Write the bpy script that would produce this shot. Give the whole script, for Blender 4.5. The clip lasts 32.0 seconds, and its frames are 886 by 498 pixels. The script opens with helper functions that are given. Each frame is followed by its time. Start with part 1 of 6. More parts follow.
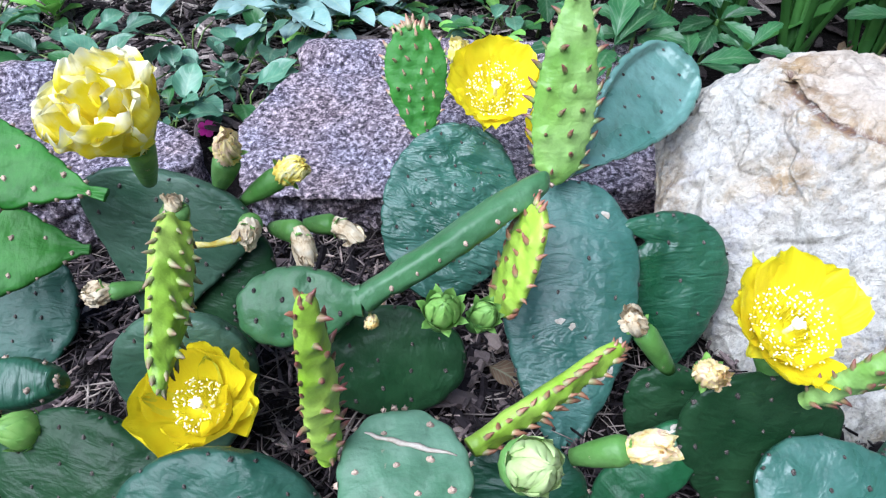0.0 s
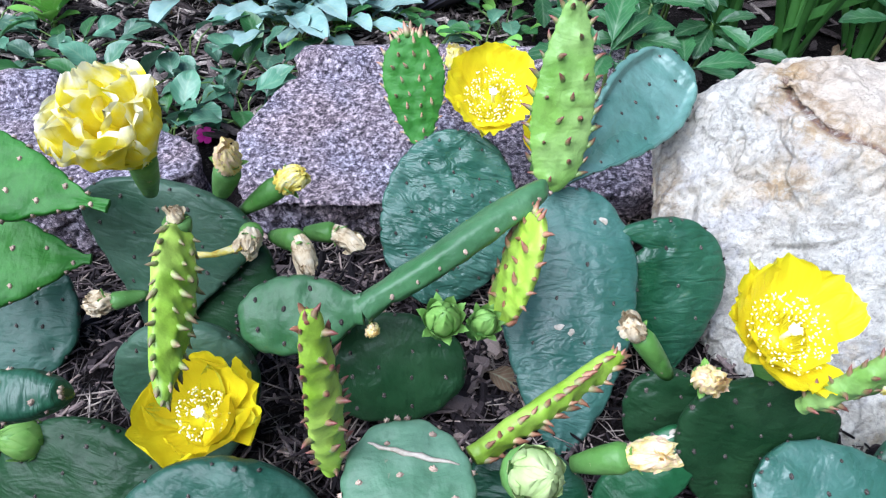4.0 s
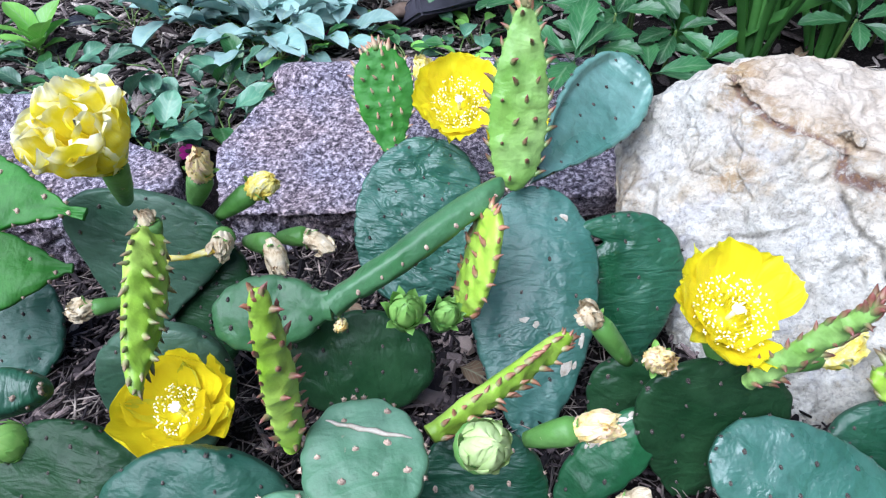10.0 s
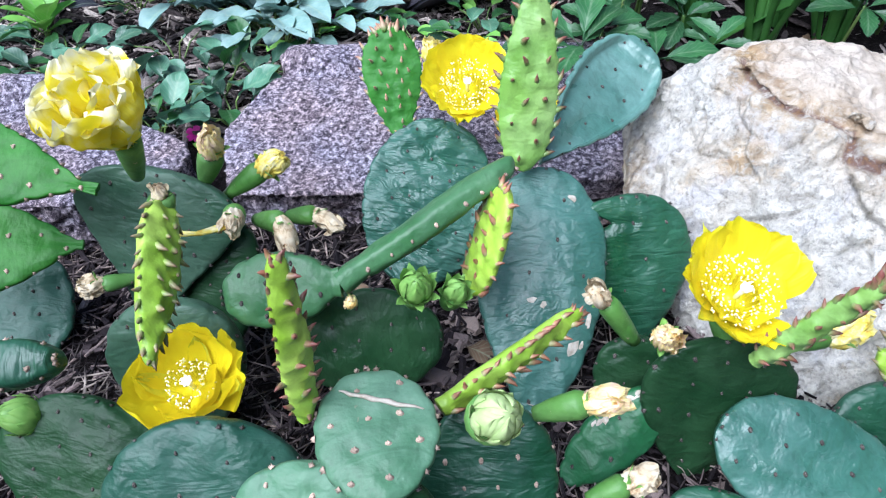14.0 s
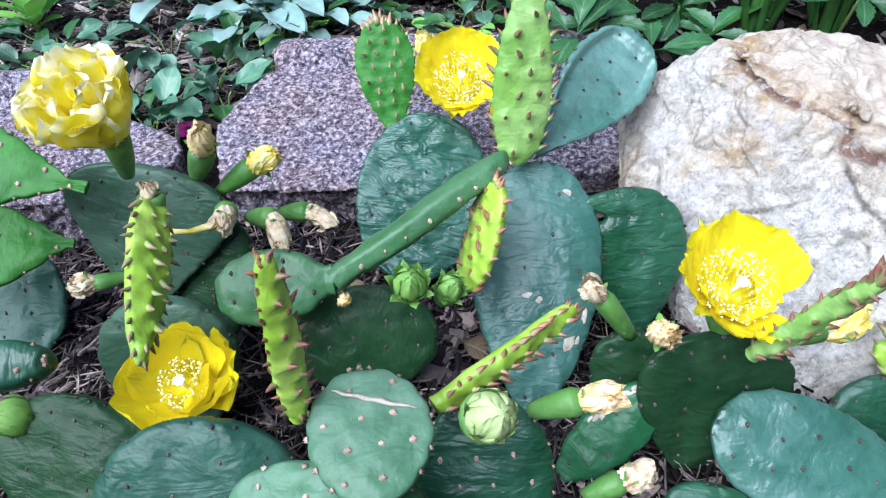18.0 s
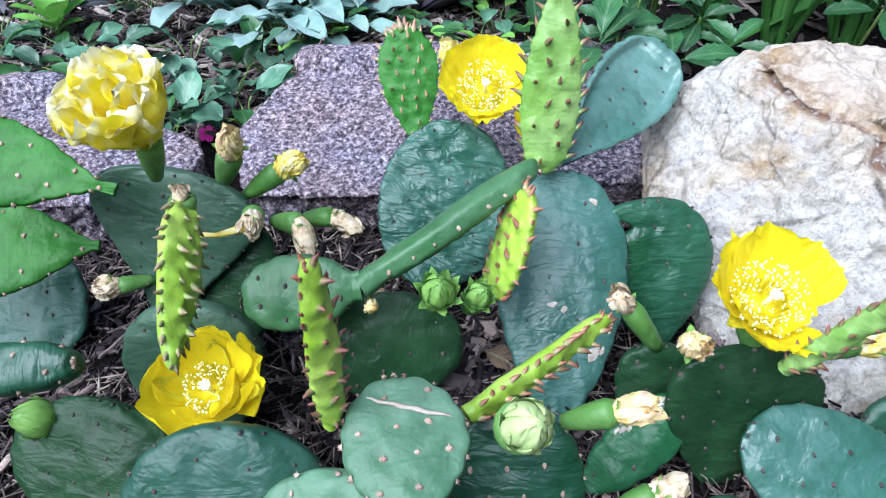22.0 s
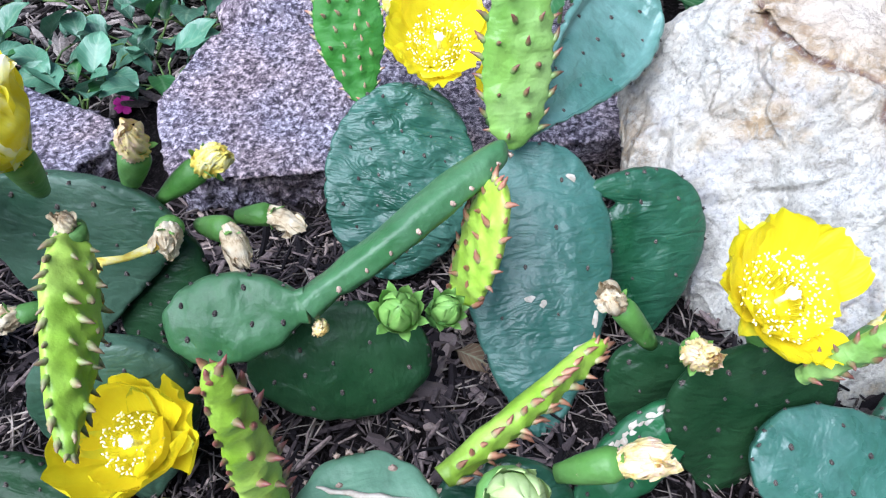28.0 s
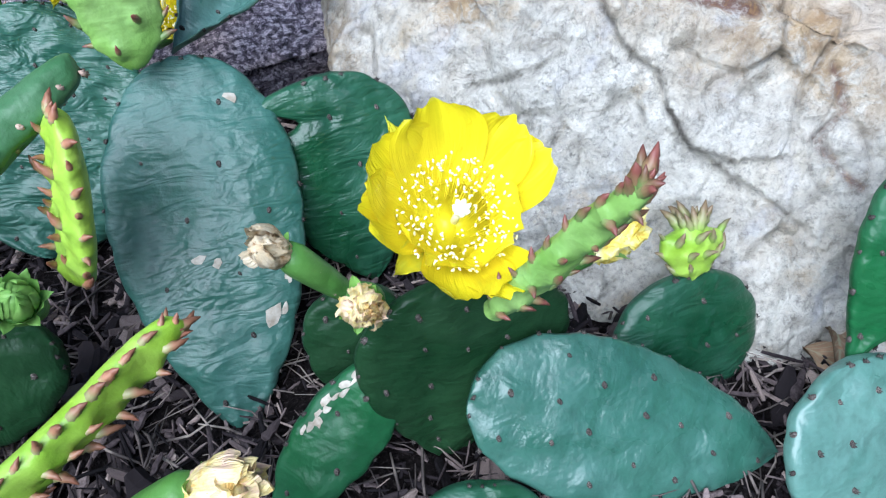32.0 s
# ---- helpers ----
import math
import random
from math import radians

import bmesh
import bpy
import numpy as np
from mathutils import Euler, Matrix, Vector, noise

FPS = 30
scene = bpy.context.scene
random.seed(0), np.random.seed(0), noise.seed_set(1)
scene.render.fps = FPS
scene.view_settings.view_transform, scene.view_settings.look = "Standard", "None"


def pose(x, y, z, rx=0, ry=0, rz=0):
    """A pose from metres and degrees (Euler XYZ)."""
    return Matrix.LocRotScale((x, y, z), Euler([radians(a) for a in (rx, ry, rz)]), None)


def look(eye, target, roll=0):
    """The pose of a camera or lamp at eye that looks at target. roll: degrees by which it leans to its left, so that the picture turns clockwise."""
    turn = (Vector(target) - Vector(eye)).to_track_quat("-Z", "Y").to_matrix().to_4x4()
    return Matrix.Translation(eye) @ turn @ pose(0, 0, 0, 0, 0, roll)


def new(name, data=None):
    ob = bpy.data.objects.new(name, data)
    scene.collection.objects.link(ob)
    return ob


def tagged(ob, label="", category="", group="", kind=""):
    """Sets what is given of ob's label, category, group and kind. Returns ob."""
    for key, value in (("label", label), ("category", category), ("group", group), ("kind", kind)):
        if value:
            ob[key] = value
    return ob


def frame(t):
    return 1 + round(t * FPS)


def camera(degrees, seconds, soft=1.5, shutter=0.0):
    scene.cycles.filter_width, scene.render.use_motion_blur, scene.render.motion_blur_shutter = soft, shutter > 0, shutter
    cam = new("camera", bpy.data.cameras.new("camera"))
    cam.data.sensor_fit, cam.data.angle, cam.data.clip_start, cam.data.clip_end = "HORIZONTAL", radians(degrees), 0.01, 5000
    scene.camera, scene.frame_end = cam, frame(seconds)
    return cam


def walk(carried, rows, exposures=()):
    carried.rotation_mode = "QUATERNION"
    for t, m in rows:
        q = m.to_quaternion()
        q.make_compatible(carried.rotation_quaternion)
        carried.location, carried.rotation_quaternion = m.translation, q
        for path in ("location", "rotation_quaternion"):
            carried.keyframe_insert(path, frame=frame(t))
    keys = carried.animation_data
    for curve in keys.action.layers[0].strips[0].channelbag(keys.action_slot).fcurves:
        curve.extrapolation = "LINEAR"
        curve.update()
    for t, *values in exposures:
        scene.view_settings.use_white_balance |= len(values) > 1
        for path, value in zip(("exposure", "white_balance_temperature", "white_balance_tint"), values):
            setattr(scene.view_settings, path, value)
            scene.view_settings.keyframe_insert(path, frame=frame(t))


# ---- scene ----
cam = camera(64.5, 32.0, soft=1.2)
PATH = [
    (0, (0.0260, 0.0275, 0.3701), (0.0142, 0.8047, -0.2591), 0.82),
    (0.5, (0.0235, 0.0295, 0.3696), (0.0148, 0.8062, -0.2602), 1.66),
    (1, (0.0217, 0.0306, 0.3690), (0.0134, 0.8071, -0.2610), 1.80),
    (1.5, (0.0230, 0.0353, 0.3674), (0.0157, 0.8106, -0.2641), 1.35),
    (2, (0.0248, 0.0360, 0.3694), (0.0164, 0.8105, -0.2632), 0.94),
    (2.5, (0.0207, 0.0326, 0.3705), (0.0137, 0.8069, -0.2622), 0.96),
    (3, (0.0195, 0.0329, 0.3723), (0.0130, 0.8098, -0.2573), 1.19),
    (3.5, (0.0214, 0.0313, 0.3738), (0.0168, 0.8086, -0.2553), 0.88),
    (5.5, (0.0285, 0.0089, 0.3802), (0.0151, 0.7953, -0.2373), 0.20),
    (6, (0.0265, 0.0029, 0.3817), (0.0114, 0.7956, -0.2277), 0.26),
    (6.5, (0.0296, 0.0028, 0.3830), (0.0116, 0.7988, -0.2220), -0.26),
    (7, (0.0285, 0.0052, 0.3817), (0.0097, 0.8028, -0.2212), -0.20),
    (7.5, (0.0300, 0.0046, 0.3794), (0.0106, 0.8020, -0.2237), -0.30),
    (8, (0.0354, 0.0043, 0.3816), (0.0169, 0.8011, -0.2224), -0.85),
    (8.5, (0.0366, 0.0034, 0.3785), (0.0191, 0.7998, -0.2260), -0.57),
    (9, (0.0403, 0.0046, 0.3782), (0.0249, 0.8001, -0.2275), -0.80),
    (9.5, (0.0417, 0.0041, 0.3775), (0.0307, 0.7995, -0.2285), -0.82),
    (10, (0.0453, 0.0046, 0.3772), (0.0393, 0.7989, -0.2303), -1.12),
    (10.5, (0.0484, 0.0041, 0.3774), (0.0461, 0.7945, -0.2351), -1.32),
    (11, (0.0471, 0.0025, 0.3793), (0.0482, 0.7895, -0.2377), -0.69),
    (11.5, (0.0459, 0.0031, 0.3774), (0.0483, 0.7871, -0.2433), -0.54),
    (12, (0.0433, 0.0006, 0.3780), (0.0443, 0.7851, -0.2420), -0.32),
    (12.5, (0.0424, -0.0001, 0.3793), (0.0413, 0.7843, -0.2411), -0.55),
    (13, (0.0398, -0.0025, 0.3792), (0.0340, 0.7833, -0.2392), -0.42),
    (13.5, (0.0409, -0.0020, 0.3764), (0.0326, 0.7843, -0.2414), -0.87),
    (15.5, (0.0367, 0.0022, 0.3674), (0.0338, 0.7869, -0.2525), -0.04),
    (16, (0.0429, 0.0046, 0.3684), (0.0415, 0.7851, -0.2568), -1.00),
    (16.5, (0.0453, 0.0027, 0.3663), (0.0453, 0.7802, -0.2626), -0.95),
    (17, (0.0482, 0.0030, 0.3667), (0.0508, 0.7789, -0.2641), -1.22),
    (17.5, (0.0464, 0.0022, 0.3699), (0.0470, 0.7787, -0.2602), -1.22),
    (18, (0.0423, 0.0023, 0.3721), (0.0381, 0.7821, -0.2538), -1.06),
    (18.5, (0.0367, 0.0019, 0.3692), (0.0289, 0.7841, -0.2537), -0.88),
    (19, (0.0346, 0.0034, 0.3709), (0.0262, 0.7877, -0.2495), -0.57),
    (19.5, (0.0307, 0.0017, 0.3702), (0.0228, 0.7883, -0.2471), -0.17),
    (20, (0.0295, 0.0014, 0.3705), (0.0211, 0.7889, -0.2458), -0.17),
    (20.5, (0.0274, 0.0032, 0.3704), (0.0195, 0.7921, -0.2441), 0.45),
    (21, (0.0273, 0.0050, 0.3704), (0.0190, 0.7936, -0.2444), -0.17),
    (21.5, (0.0271, 0.0056, 0.3693), (0.0176, 0.7930, -0.2470), -0.28),
    (22, (0.0285, 0.0040, 0.3701), (0.0187, 0.7913, -0.2464), -0.44),
    (22.5, (0.0294, 0.0055, 0.3681), (0.0218, 0.7924, -0.2489), -0.65),
    (23, (0.0361, 0.0092, 0.3648), (0.0390, 0.7936, -0.2554), -0.55),
    (23.5, (0.0386, 0.0162, 0.3662), (0.0464, 0.7956, -0.2602), -0.50),
    (24, (0.0352, 0.0237, 0.3639), (0.0465, 0.7981, -0.2688), -0.41),
    (24.5, (0.0332, 0.0307, 0.3646), (0.0455, 0.8031, -0.2705), -0.56),
    (25, (0.0279, 0.0414, 0.3643), (0.0420, 0.8117, -0.2733), -0.31),
    (25.5, (0.0178, 0.0551, 0.3613), (0.0360, 0.8146, -0.2890), 0.52),
    (27.5, (0.0176, 0.0842, 0.3640), (0.0544, 0.8089, -0.3241), -0.67),
    (28, (0.0311, 0.0773, 0.3594), (0.0717, 0.7963, -0.3345), -1.34),
    (28.5, (0.0487, 0.0739, 0.3548), (0.1007, 0.7874, -0.3439), -1.88),
    (29, (0.0713, 0.0783, 0.3495), (0.1401, 0.7855, -0.3542), -2.80),
    (29.5, (0.0943, 0.0886, 0.3417), (0.1872, 0.7862, -0.3687), -3.39),
    (30, (0.1104, 0.1054, 0.3309), (0.2304, 0.7900, -0.3882), -3.13),
    (30.5, (0.1208, 0.1093, 0.3205), (0.2590, 0.7818, -0.4066), -2.71),
    (31, (0.1329, 0.1192, 0.3081), (0.2900, 0.7703, -0.4345), -2.44),
    (31.5, (0.1397, 0.1194, 0.3016), (0.3147, 0.7574, -0.4482), -1.34),
    (32, (0.1427, 0.1176, 0.2984), (0.3292, 0.7466, -0.4563), -0.43),
]
walk(cam, [(t, look(eye, target, roll)) for t, eye, target, roll in PATH], [(0.0, 0.92, 5450, 13), (25.5, 0.92, 5450, 13), (28.0, 1.02, 5450, 13), (29.0, 1.07, 5350, 9), (30.0, 0.66, 5350, 9), (32.0, 0.74, 5350, 9)])

# ---- light: open shade under a bright, hazy sky ----
world = bpy.data.worlds.new("sky")
scene.world = world
world.use_nodes = True
wn = world.node_tree
sky = wn.nodes.new("ShaderNodeTexSky")
sky.sky_type = "NISHITA"
sky.sun_disc = False
sky.sun_elevation = radians(52)
sky.sun_rotation = radians(223)
sky.dust_density = 2.0
wn.nodes["Background"].inputs["Strength"].default_value = 0.075
wn.links.new(sky.outputs[0], wn.nodes["Background"].inputs["Color"])
sun = new("sun", bpy.data.lights.new("sun", "SUN"))
sun.data.energy = 3.7
sun.data.angle = radians(62)
sun.data.color = (1.0, 0.985, 0.97)
sun.matrix_basis = look((-0.85, -0.55, 1.6), (0, 0.35, 0))


# ---- materials ----
def nodes_of(name):
    m = bpy.data.materials.new(name)
    m.use_nodes = True
    nt = m.node_tree
    return m, nt, nt.nodes["Principled BSDF"]


def tex(nt, kind, scale=None, coord="Object", detail=4.0, rough=0.55, distortion=0.0):
    c = nt.nodes.new("ShaderNodeTexCoord")
    if kind == "noise":
        n = nt.nodes.new("ShaderNodeTexNoise")
        n.inputs["Detail"].default_value = detail
        n.inputs["Roughness"].default_value = rough
        n.inputs["Distortion"].default_value = distortion
    else:
        n = nt.nodes.new("ShaderNodeTexVoronoi")
        if kind == "edge":
            n.feature = "DISTANCE_TO_EDGE"
    n.inputs["Scale"].default_value = scale
    nt.links.new(c.outputs[coord], n.inputs["Vector"])
    return n


def ramp(nt, fac, stops):
    r = nt.nodes.new("ShaderNodeValToRGB")
    els = r.color_ramp.elements
    while len(els) < len(stops):
        els.new(0.5)
    for e, (p, c) in zip(els, stops):
        e.position = p
        e.color = (*c, 1) if not isinstance(c, (int, float)) else (c, c, c, 1)
    nt.links.new(fac, r.inputs["Fac"])
    return r


def mix(nt, fac, a, b, mode="MIX"):
    m = nt.nodes.new("ShaderNodeMix")
    m.data_type, m.blend_type = "RGBA", mode
    for sock, v in ((m.inputs[0], fac), (m.inputs[6], a), (m.inputs[7], b)):
        if isinstance(v, (int, float)):
            sock.default_value = v
        elif isinstance(v, tuple):
            sock.default_value = (*v, 1)
        else:
            nt.links.new(v, sock)
    return m.outputs[2]


def bump(nt, bsdf, height, strength, distance):
    b = nt.nodes.new("ShaderNodeBump")
    b.inputs["Strength"].default_value = strength
    b.inputs["Distance"].default_value = distance
    nt.links.new(height, b.inputs["Height"])
    old = bsdf.inputs["Normal"].links
    if old:
        nt.links.new(old[0].from_socket, b.inputs["Normal"])
    nt.links.new(b.outputs[0], bsdf.inputs["Normal"])


def random_shift(nt, col, amount):
    """Object by object a little lighter or darker."""
    info = nt.nodes.new("ShaderNodeObjectInfo")
    hsv = nt.nodes.new("ShaderNodeHueSaturation")
    mp = nt.nodes.new("ShaderNodeMapRange")
    mp.inputs["To Min"].default_value, mp.inputs["To Max"].default_value = 1 - amount, 1 + amount
    nt.links.new(info.outputs["Random"], mp.inputs["Value"])
    nt.links.new(mp.outputs[0], hsv.inputs["Value"])
    nt.links.new(col, hsv.inputs["Color"])
    return hsv.outputs[0]


def pad_material(name, dark, light, bloom, rough=0.38, scars=0.0, spec=0.7, ripples=0.14, folds=(34, 84)):
    m, nt, p = nodes_of(name)
    big = tex(nt, "noise", 22, detail=3)
    fine = tex(nt, "noise", 260, detail=3)
    grain = tex(nt, "noise", 1500, detail=2)
    col = ramp(nt, big.outputs[0], [(0.32, dark), (0.68, light)]).outputs[0]
    haze = tex(nt, "noise", 24, detail=4, rough=0.55, distortion=0.6)
    col = mix(nt, ramp(nt, haze.outputs[0], [(0.36, 0.0), (0.74, 0.6)]).outputs[0], col, bloom)
    speck = ramp(nt, grain.outputs[0], [(0.68, 0.0), (0.76, 0.4)])
    col = mix(nt, speck.outputs[0], col, tuple(min(1, c * 1.5 + 0.05) for c in light))
    if scars:
        sc = tex(nt, "noise", 70, detail=6, rough=0.7, distortion=1.5)
        col = mix(nt, ramp(nt, sc.outputs[0], [(0.70, 0.0), (0.715, scars)]).outputs[0], col, (0.32, 0.27, 0.19))
    blot = tex(nt, "noise", 140, detail=6, rough=0.7)
    col = mix(nt, 1.0, col, ramp(nt, blot.outputs[0], [(0.30, 0.80), (0.50, 1.0), (0.72, 1.12)]).outputs[0], "MULTIPLY")
    col = random_shift(nt, col, 0.10)
    nt.links.new(col, p.inputs["Base Color"])
    rr = ramp(nt, haze.outputs[0], [(0.3, rough - 0.10), (0.7, rough + 0.12)])
    nt.links.new(rr.outputs[0], p.inputs["Roughness"])
    p.inputs["Specular IOR Level"].default_value = 0.62 * spec
    p.inputs["Coat Weight"].default_value = 0.10 * spec
    p.inputs["Coat Roughness"].default_value = 0.26
    bump(nt, p, fine.outputs[0], 0.45, 0.0009)
    dent = tex(nt, "noise", 85, detail=2, rough=0.45, distortion=0.8)
    bump(nt, p, dent.outputs[0], 0.28, 0.004)
    bump(nt, p, big.outputs[0], 0.3, 0.006)
    for sx, sy, deep, most in ((*folds, 0.0042, 1.0), (60, 210, 0.0015, 0.5)):
        crease = tex(nt, "noise", 1.0, coord="UV", detail=2, rough=0.5, distortion=1.8)
        cm = nt.nodes.new("ShaderNodeMapping")
        cm.inputs["Scale"].default_value = (sx, sy, 1)
        nt.links.new(crease.inputs["Vector"].links[0].from_socket, cm.inputs["Vector"])
        nt.links.new(cm.outputs[0], crease.inputs["Vector"])
        bump(nt, p, crease.outputs[0], min(1.0, ripples * 1.15) * most, deep)
    return m


def leafy(name, stops, scale, rough, translucent=0.0, veins=0.0, shift=0.15, bump_scale=300, tip=None, pleat=0.0):
    """Thin living or dry tissue: colour stops over a noise, some light let through."""
    m, nt, p = nodes_of(name)
    n = tex(nt, "noise", scale, detail=5, rough=0.6)
    col = ramp(nt, n.outputs[0], stops).outputs[0]
    col = random_shift(nt, col, shift)
    nt.links.new(col, p.inputs["Base Color"])
    if tip:
        uv = nt.nodes.new("ShaderNodeUVMap")
        sep = nt.nodes.new("ShaderNodeSeparateXYZ")
        nt.links.new(uv.outputs[0], sep.inputs[0])
        ad = nt.nodes.new("ShaderNodeMath")
        ad.operation = "MULTIPLY_ADD"
        nt.links.new(n.outputs[0], ad.inputs[0])
        ad.inputs[1].default_value = tip[2]
        nt.links.new(sep.outputs[1], ad.inputs[2])
        dv = nt.nodes.new("ShaderNodeMath")
        dv.operation = "DIVIDE"
        nt.links.new(ad.outputs[0], dv.inputs[0])
        dv.inputs[1].default_value = 4.0
        col = mix(nt, ramp(nt, dv.outputs[0], [(tip[1], 0.0), (min(1.0, tip[1] + 0.12), 0.9)]).outputs[0], col, tip[0])
        nt.links.new(col, p.inputs["Base Color"])
    p.inputs["Roughness"].default_value = rough
    f = tex(nt, "noise", bump_scale, detail=4)
    bump(nt, p, f.outputs[0], 0.3, 0.0008)
    if pleat:
        pl = tex(nt, "noise", 1.0, coord="UV", detail=3, rough=0.6)
        pm = nt.nodes.new("ShaderNodeMapping")
        pm.inputs["Scale"].default_value = (9, 0.5, 1)
        nt.links.new(pl.inputs["Vector"].links[0].from_socket, pm.inputs["Vector"])
        nt.links.new(pm.outputs[0], pl.inputs["Vector"])
        bump(nt, p, pl.outputs[0], pleat, 0.0015)
    if veins:
        uv = nt.nodes.new("ShaderNodeUVMap")
        sep = nt.nodes.new("ShaderNodeSeparateXYZ")
        nt.links.new(uv.outputs[0], sep.inputs[0])
        w = nt.nodes.new("ShaderNodeTexWave")
        w.inputs["Scale"].default_value = 0.85
        mp = nt.nodes.new("ShaderNodeMath")
        mp.operation = "ABSOLUTE"
        nt.links.new(sep.outputs[0], mp.inputs[0])
        sub = nt.nodes.new("ShaderNodeMath")
        sub.operation = "SUBTRACT"
        nt.links.new(sep.outputs[1], sub.inputs[0])
        nt.links.new(mp.outputs[0], sub.inputs[1])
        cb = nt.nodes.new("ShaderNodeCombineXYZ")
        nt.links.new(sub.outputs[0], cb.inputs[0])
        nt.links.new(cb.outputs[0], w.inputs["Vector"])
        vr = ramp(nt, w.outputs["Fac"], [(0.80, 0.0), (0.98, veins)])
        rib = ramp(nt, mp.outputs[0], [(0.03, min(1.0, veins * 1.6)), (0.12, 0.0)])
        light = mix(nt, rib.outputs[0], mix(nt, vr.outputs[0], col, (0.35, 0.45, 0.30)), (0.40, 0.50, 0.32))
        nt.links.new(light, p.inputs["Base Color"])
        bump(nt, p, vr.outputs[0], 0.4, 0.001)
    if translucent:
        out = nt.nodes["Material Output"]
        tr = nt.nodes.new("ShaderNodeBsdfTranslucent")
        ms = nt.nodes.new("ShaderNodeMixShader")
        nt.links.new(col, tr.inputs["Color"])
        ms.inputs[0].default_value = translucent
        nt.links.new(p.outputs[0], ms.inputs[1])
        nt.links.new(tr.outputs[0], ms.inputs[2])
        nt.links.new(ms.outputs[0], out.inputs["Surface"])
    return m


def chip_material(name, stops):
    """Shredded wood: every splinter its own tone, with grain."""
    m, nt, p = nodes_of(name)
    geo = nt.nodes.new("ShaderNodeNewGeometry")
    info = nt.nodes.new("ShaderNodeObjectInfo")
    ad = nt.nodes.new("ShaderNodeMath")
    ad.operation = "ADD"
    nt.links.new(geo.outputs["Random Per Island"], ad.inputs[0])
    nt.links.new(info.outputs["Random"], ad.inputs[1])
    fr = nt.nodes.new("ShaderNodeMath")
    fr.operation = "FRACT"
    nt.links.new(ad.outputs[0], fr.inputs[0])
    col = ramp(nt, fr.outputs[0], stops).outputs[0]
    n = tex(nt, "noise", 350, detail=6, rough=0.7)
    col = mix(nt, 1.0, col, ramp(nt, n.outputs[0], [(0.30, 0.35), (0.50, 1.0), (0.70, 1.6)]).outputs[0], "MULTIPLY")
    nt.links.new(col, p.inputs["Base Color"])
    p.inputs["Roughness"].default_value = 0.8
    p.inputs["Specular IOR Level"].default_value = 0.12
    bump(nt, p, n.outputs[0], 0.5, 0.001)
    return m


def leaflet_material(name, base, middle, tip):
    """The cone leaf of a young pad: green at its foot, browned towards the point."""
    m, nt, p = nodes_of(name)
    c = nt.nodes.new("ShaderNodeTexCoord")
    sep = nt.nodes.new("ShaderNodeSeparateXYZ")
    nt.links.new(c.outputs["Object"], sep.inputs[0])
    info = nt.nodes.new("ShaderNodeObjectInfo")
    ad = nt.nodes.new("ShaderNodeMath")
    ad.operation = "MULTIPLY_ADD"
    nt.links.new(info.outputs["Random"], ad.inputs[0])
    ad.inputs[1].default_value = 0.3
    nt.links.new(sep.outputs[2], ad.inputs[2])
    col = ramp(nt, ad.outputs[0], [(0.25, base), (0.55, middle), (0.98, tip)]).outputs[0]
    col = random_shift(nt, col, 0.25)
    nt.links.new(col, p.inputs["Base Color"])
    p.inputs["Roughness"].default_value = 0.45
    return m


M = {}
M["pad"] = pad_material("old_pad_skin", (0.008, 0.048, 0.020), (0.019, 0.085, 0.036), (0.040, 0.128, 0.082), 0.36, spec=0.75, ripples=0.36, folds=(34, 100))
M["pad_blue"] = pad_material("glaucous_pad_skin", (0.024, 0.090, 0.064), (0.040, 0.118, 0.088), (0.082, 0.180, 0.152), 0.38, spec=0.7, ripples=0.34, folds=(40, 88))
M["pad_teal"] = pad_material("deep_teal_pad_skin", (0.016, 0.058, 0.036), (0.032, 0.096, 0.062), (0.070, 0.150, 0.115), 0.38, spec=0.4, ripples=0.24)
# darker copy of the pad skin, with the shade put into its colour
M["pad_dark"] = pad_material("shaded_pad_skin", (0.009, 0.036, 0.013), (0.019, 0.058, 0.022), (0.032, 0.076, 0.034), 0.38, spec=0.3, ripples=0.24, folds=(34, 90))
M["pad_grey"] = pad_material("grey_green_pad_skin", (0.024, 0.064, 0.036), (0.042, 0.094, 0.054), (0.078, 0.134, 0.092), 0.40, spec=0.5, ripples=0.24, folds=(34, 90))
M["pad_wrinkled"] = pad_material("wrinkled_pad_skin", (0.016, 0.070, 0.042), (0.032, 0.112, 0.072), (0.075, 0.175, 0.138), 0.34, spec=0.75, ripples=0.70, folds=(36, 96))
M["pad_mid"] = pad_material("mid_green_pad_skin", (0.020, 0.112, 0.012), (0.046, 0.180, 0.024), (0.070, 0.218, 0.048), 0.48, spec=0.3)
M["pad_bloom"] = pad_material("waxy_pad_skin", (0.027, 0.094, 0.064), (0.046, 0.134, 0.094), (0.092, 0.200, 0.168), 0.32, spec=1.05, ripples=0.08)
M["pad_frost"] = pad_material("frosted_pad_skin", (0.060, 0.160, 0.122), (0.100, 0.218, 0.172), (0.22, 0.37, 0.33), 0.32, spec=1.0)
M["pad_arm"] = pad_material("ribbed_pad_skin", (0.030, 0.105, 0.034), (0.058, 0.160, 0.058), (0.120, 0.235, 0.125), 0.38, spec=0.5, ripples=0.06)
M["pad_pale"] = pad_material("pale_green_pad_skin", (0.055, 0.145, 0.074), (0.092, 0.200, 0.108), (0.165, 0.280, 0.195), 0.42, scars=0.5, spec=0.4)
M["pad_scarred"] = pad_material("scarred_pad_skin", (0.010, 0.076, 0.022), (0.024, 0.120, 0.040), (0.050, 0.155, 0.080), 0.34, scars=0.8, spec=0.5)
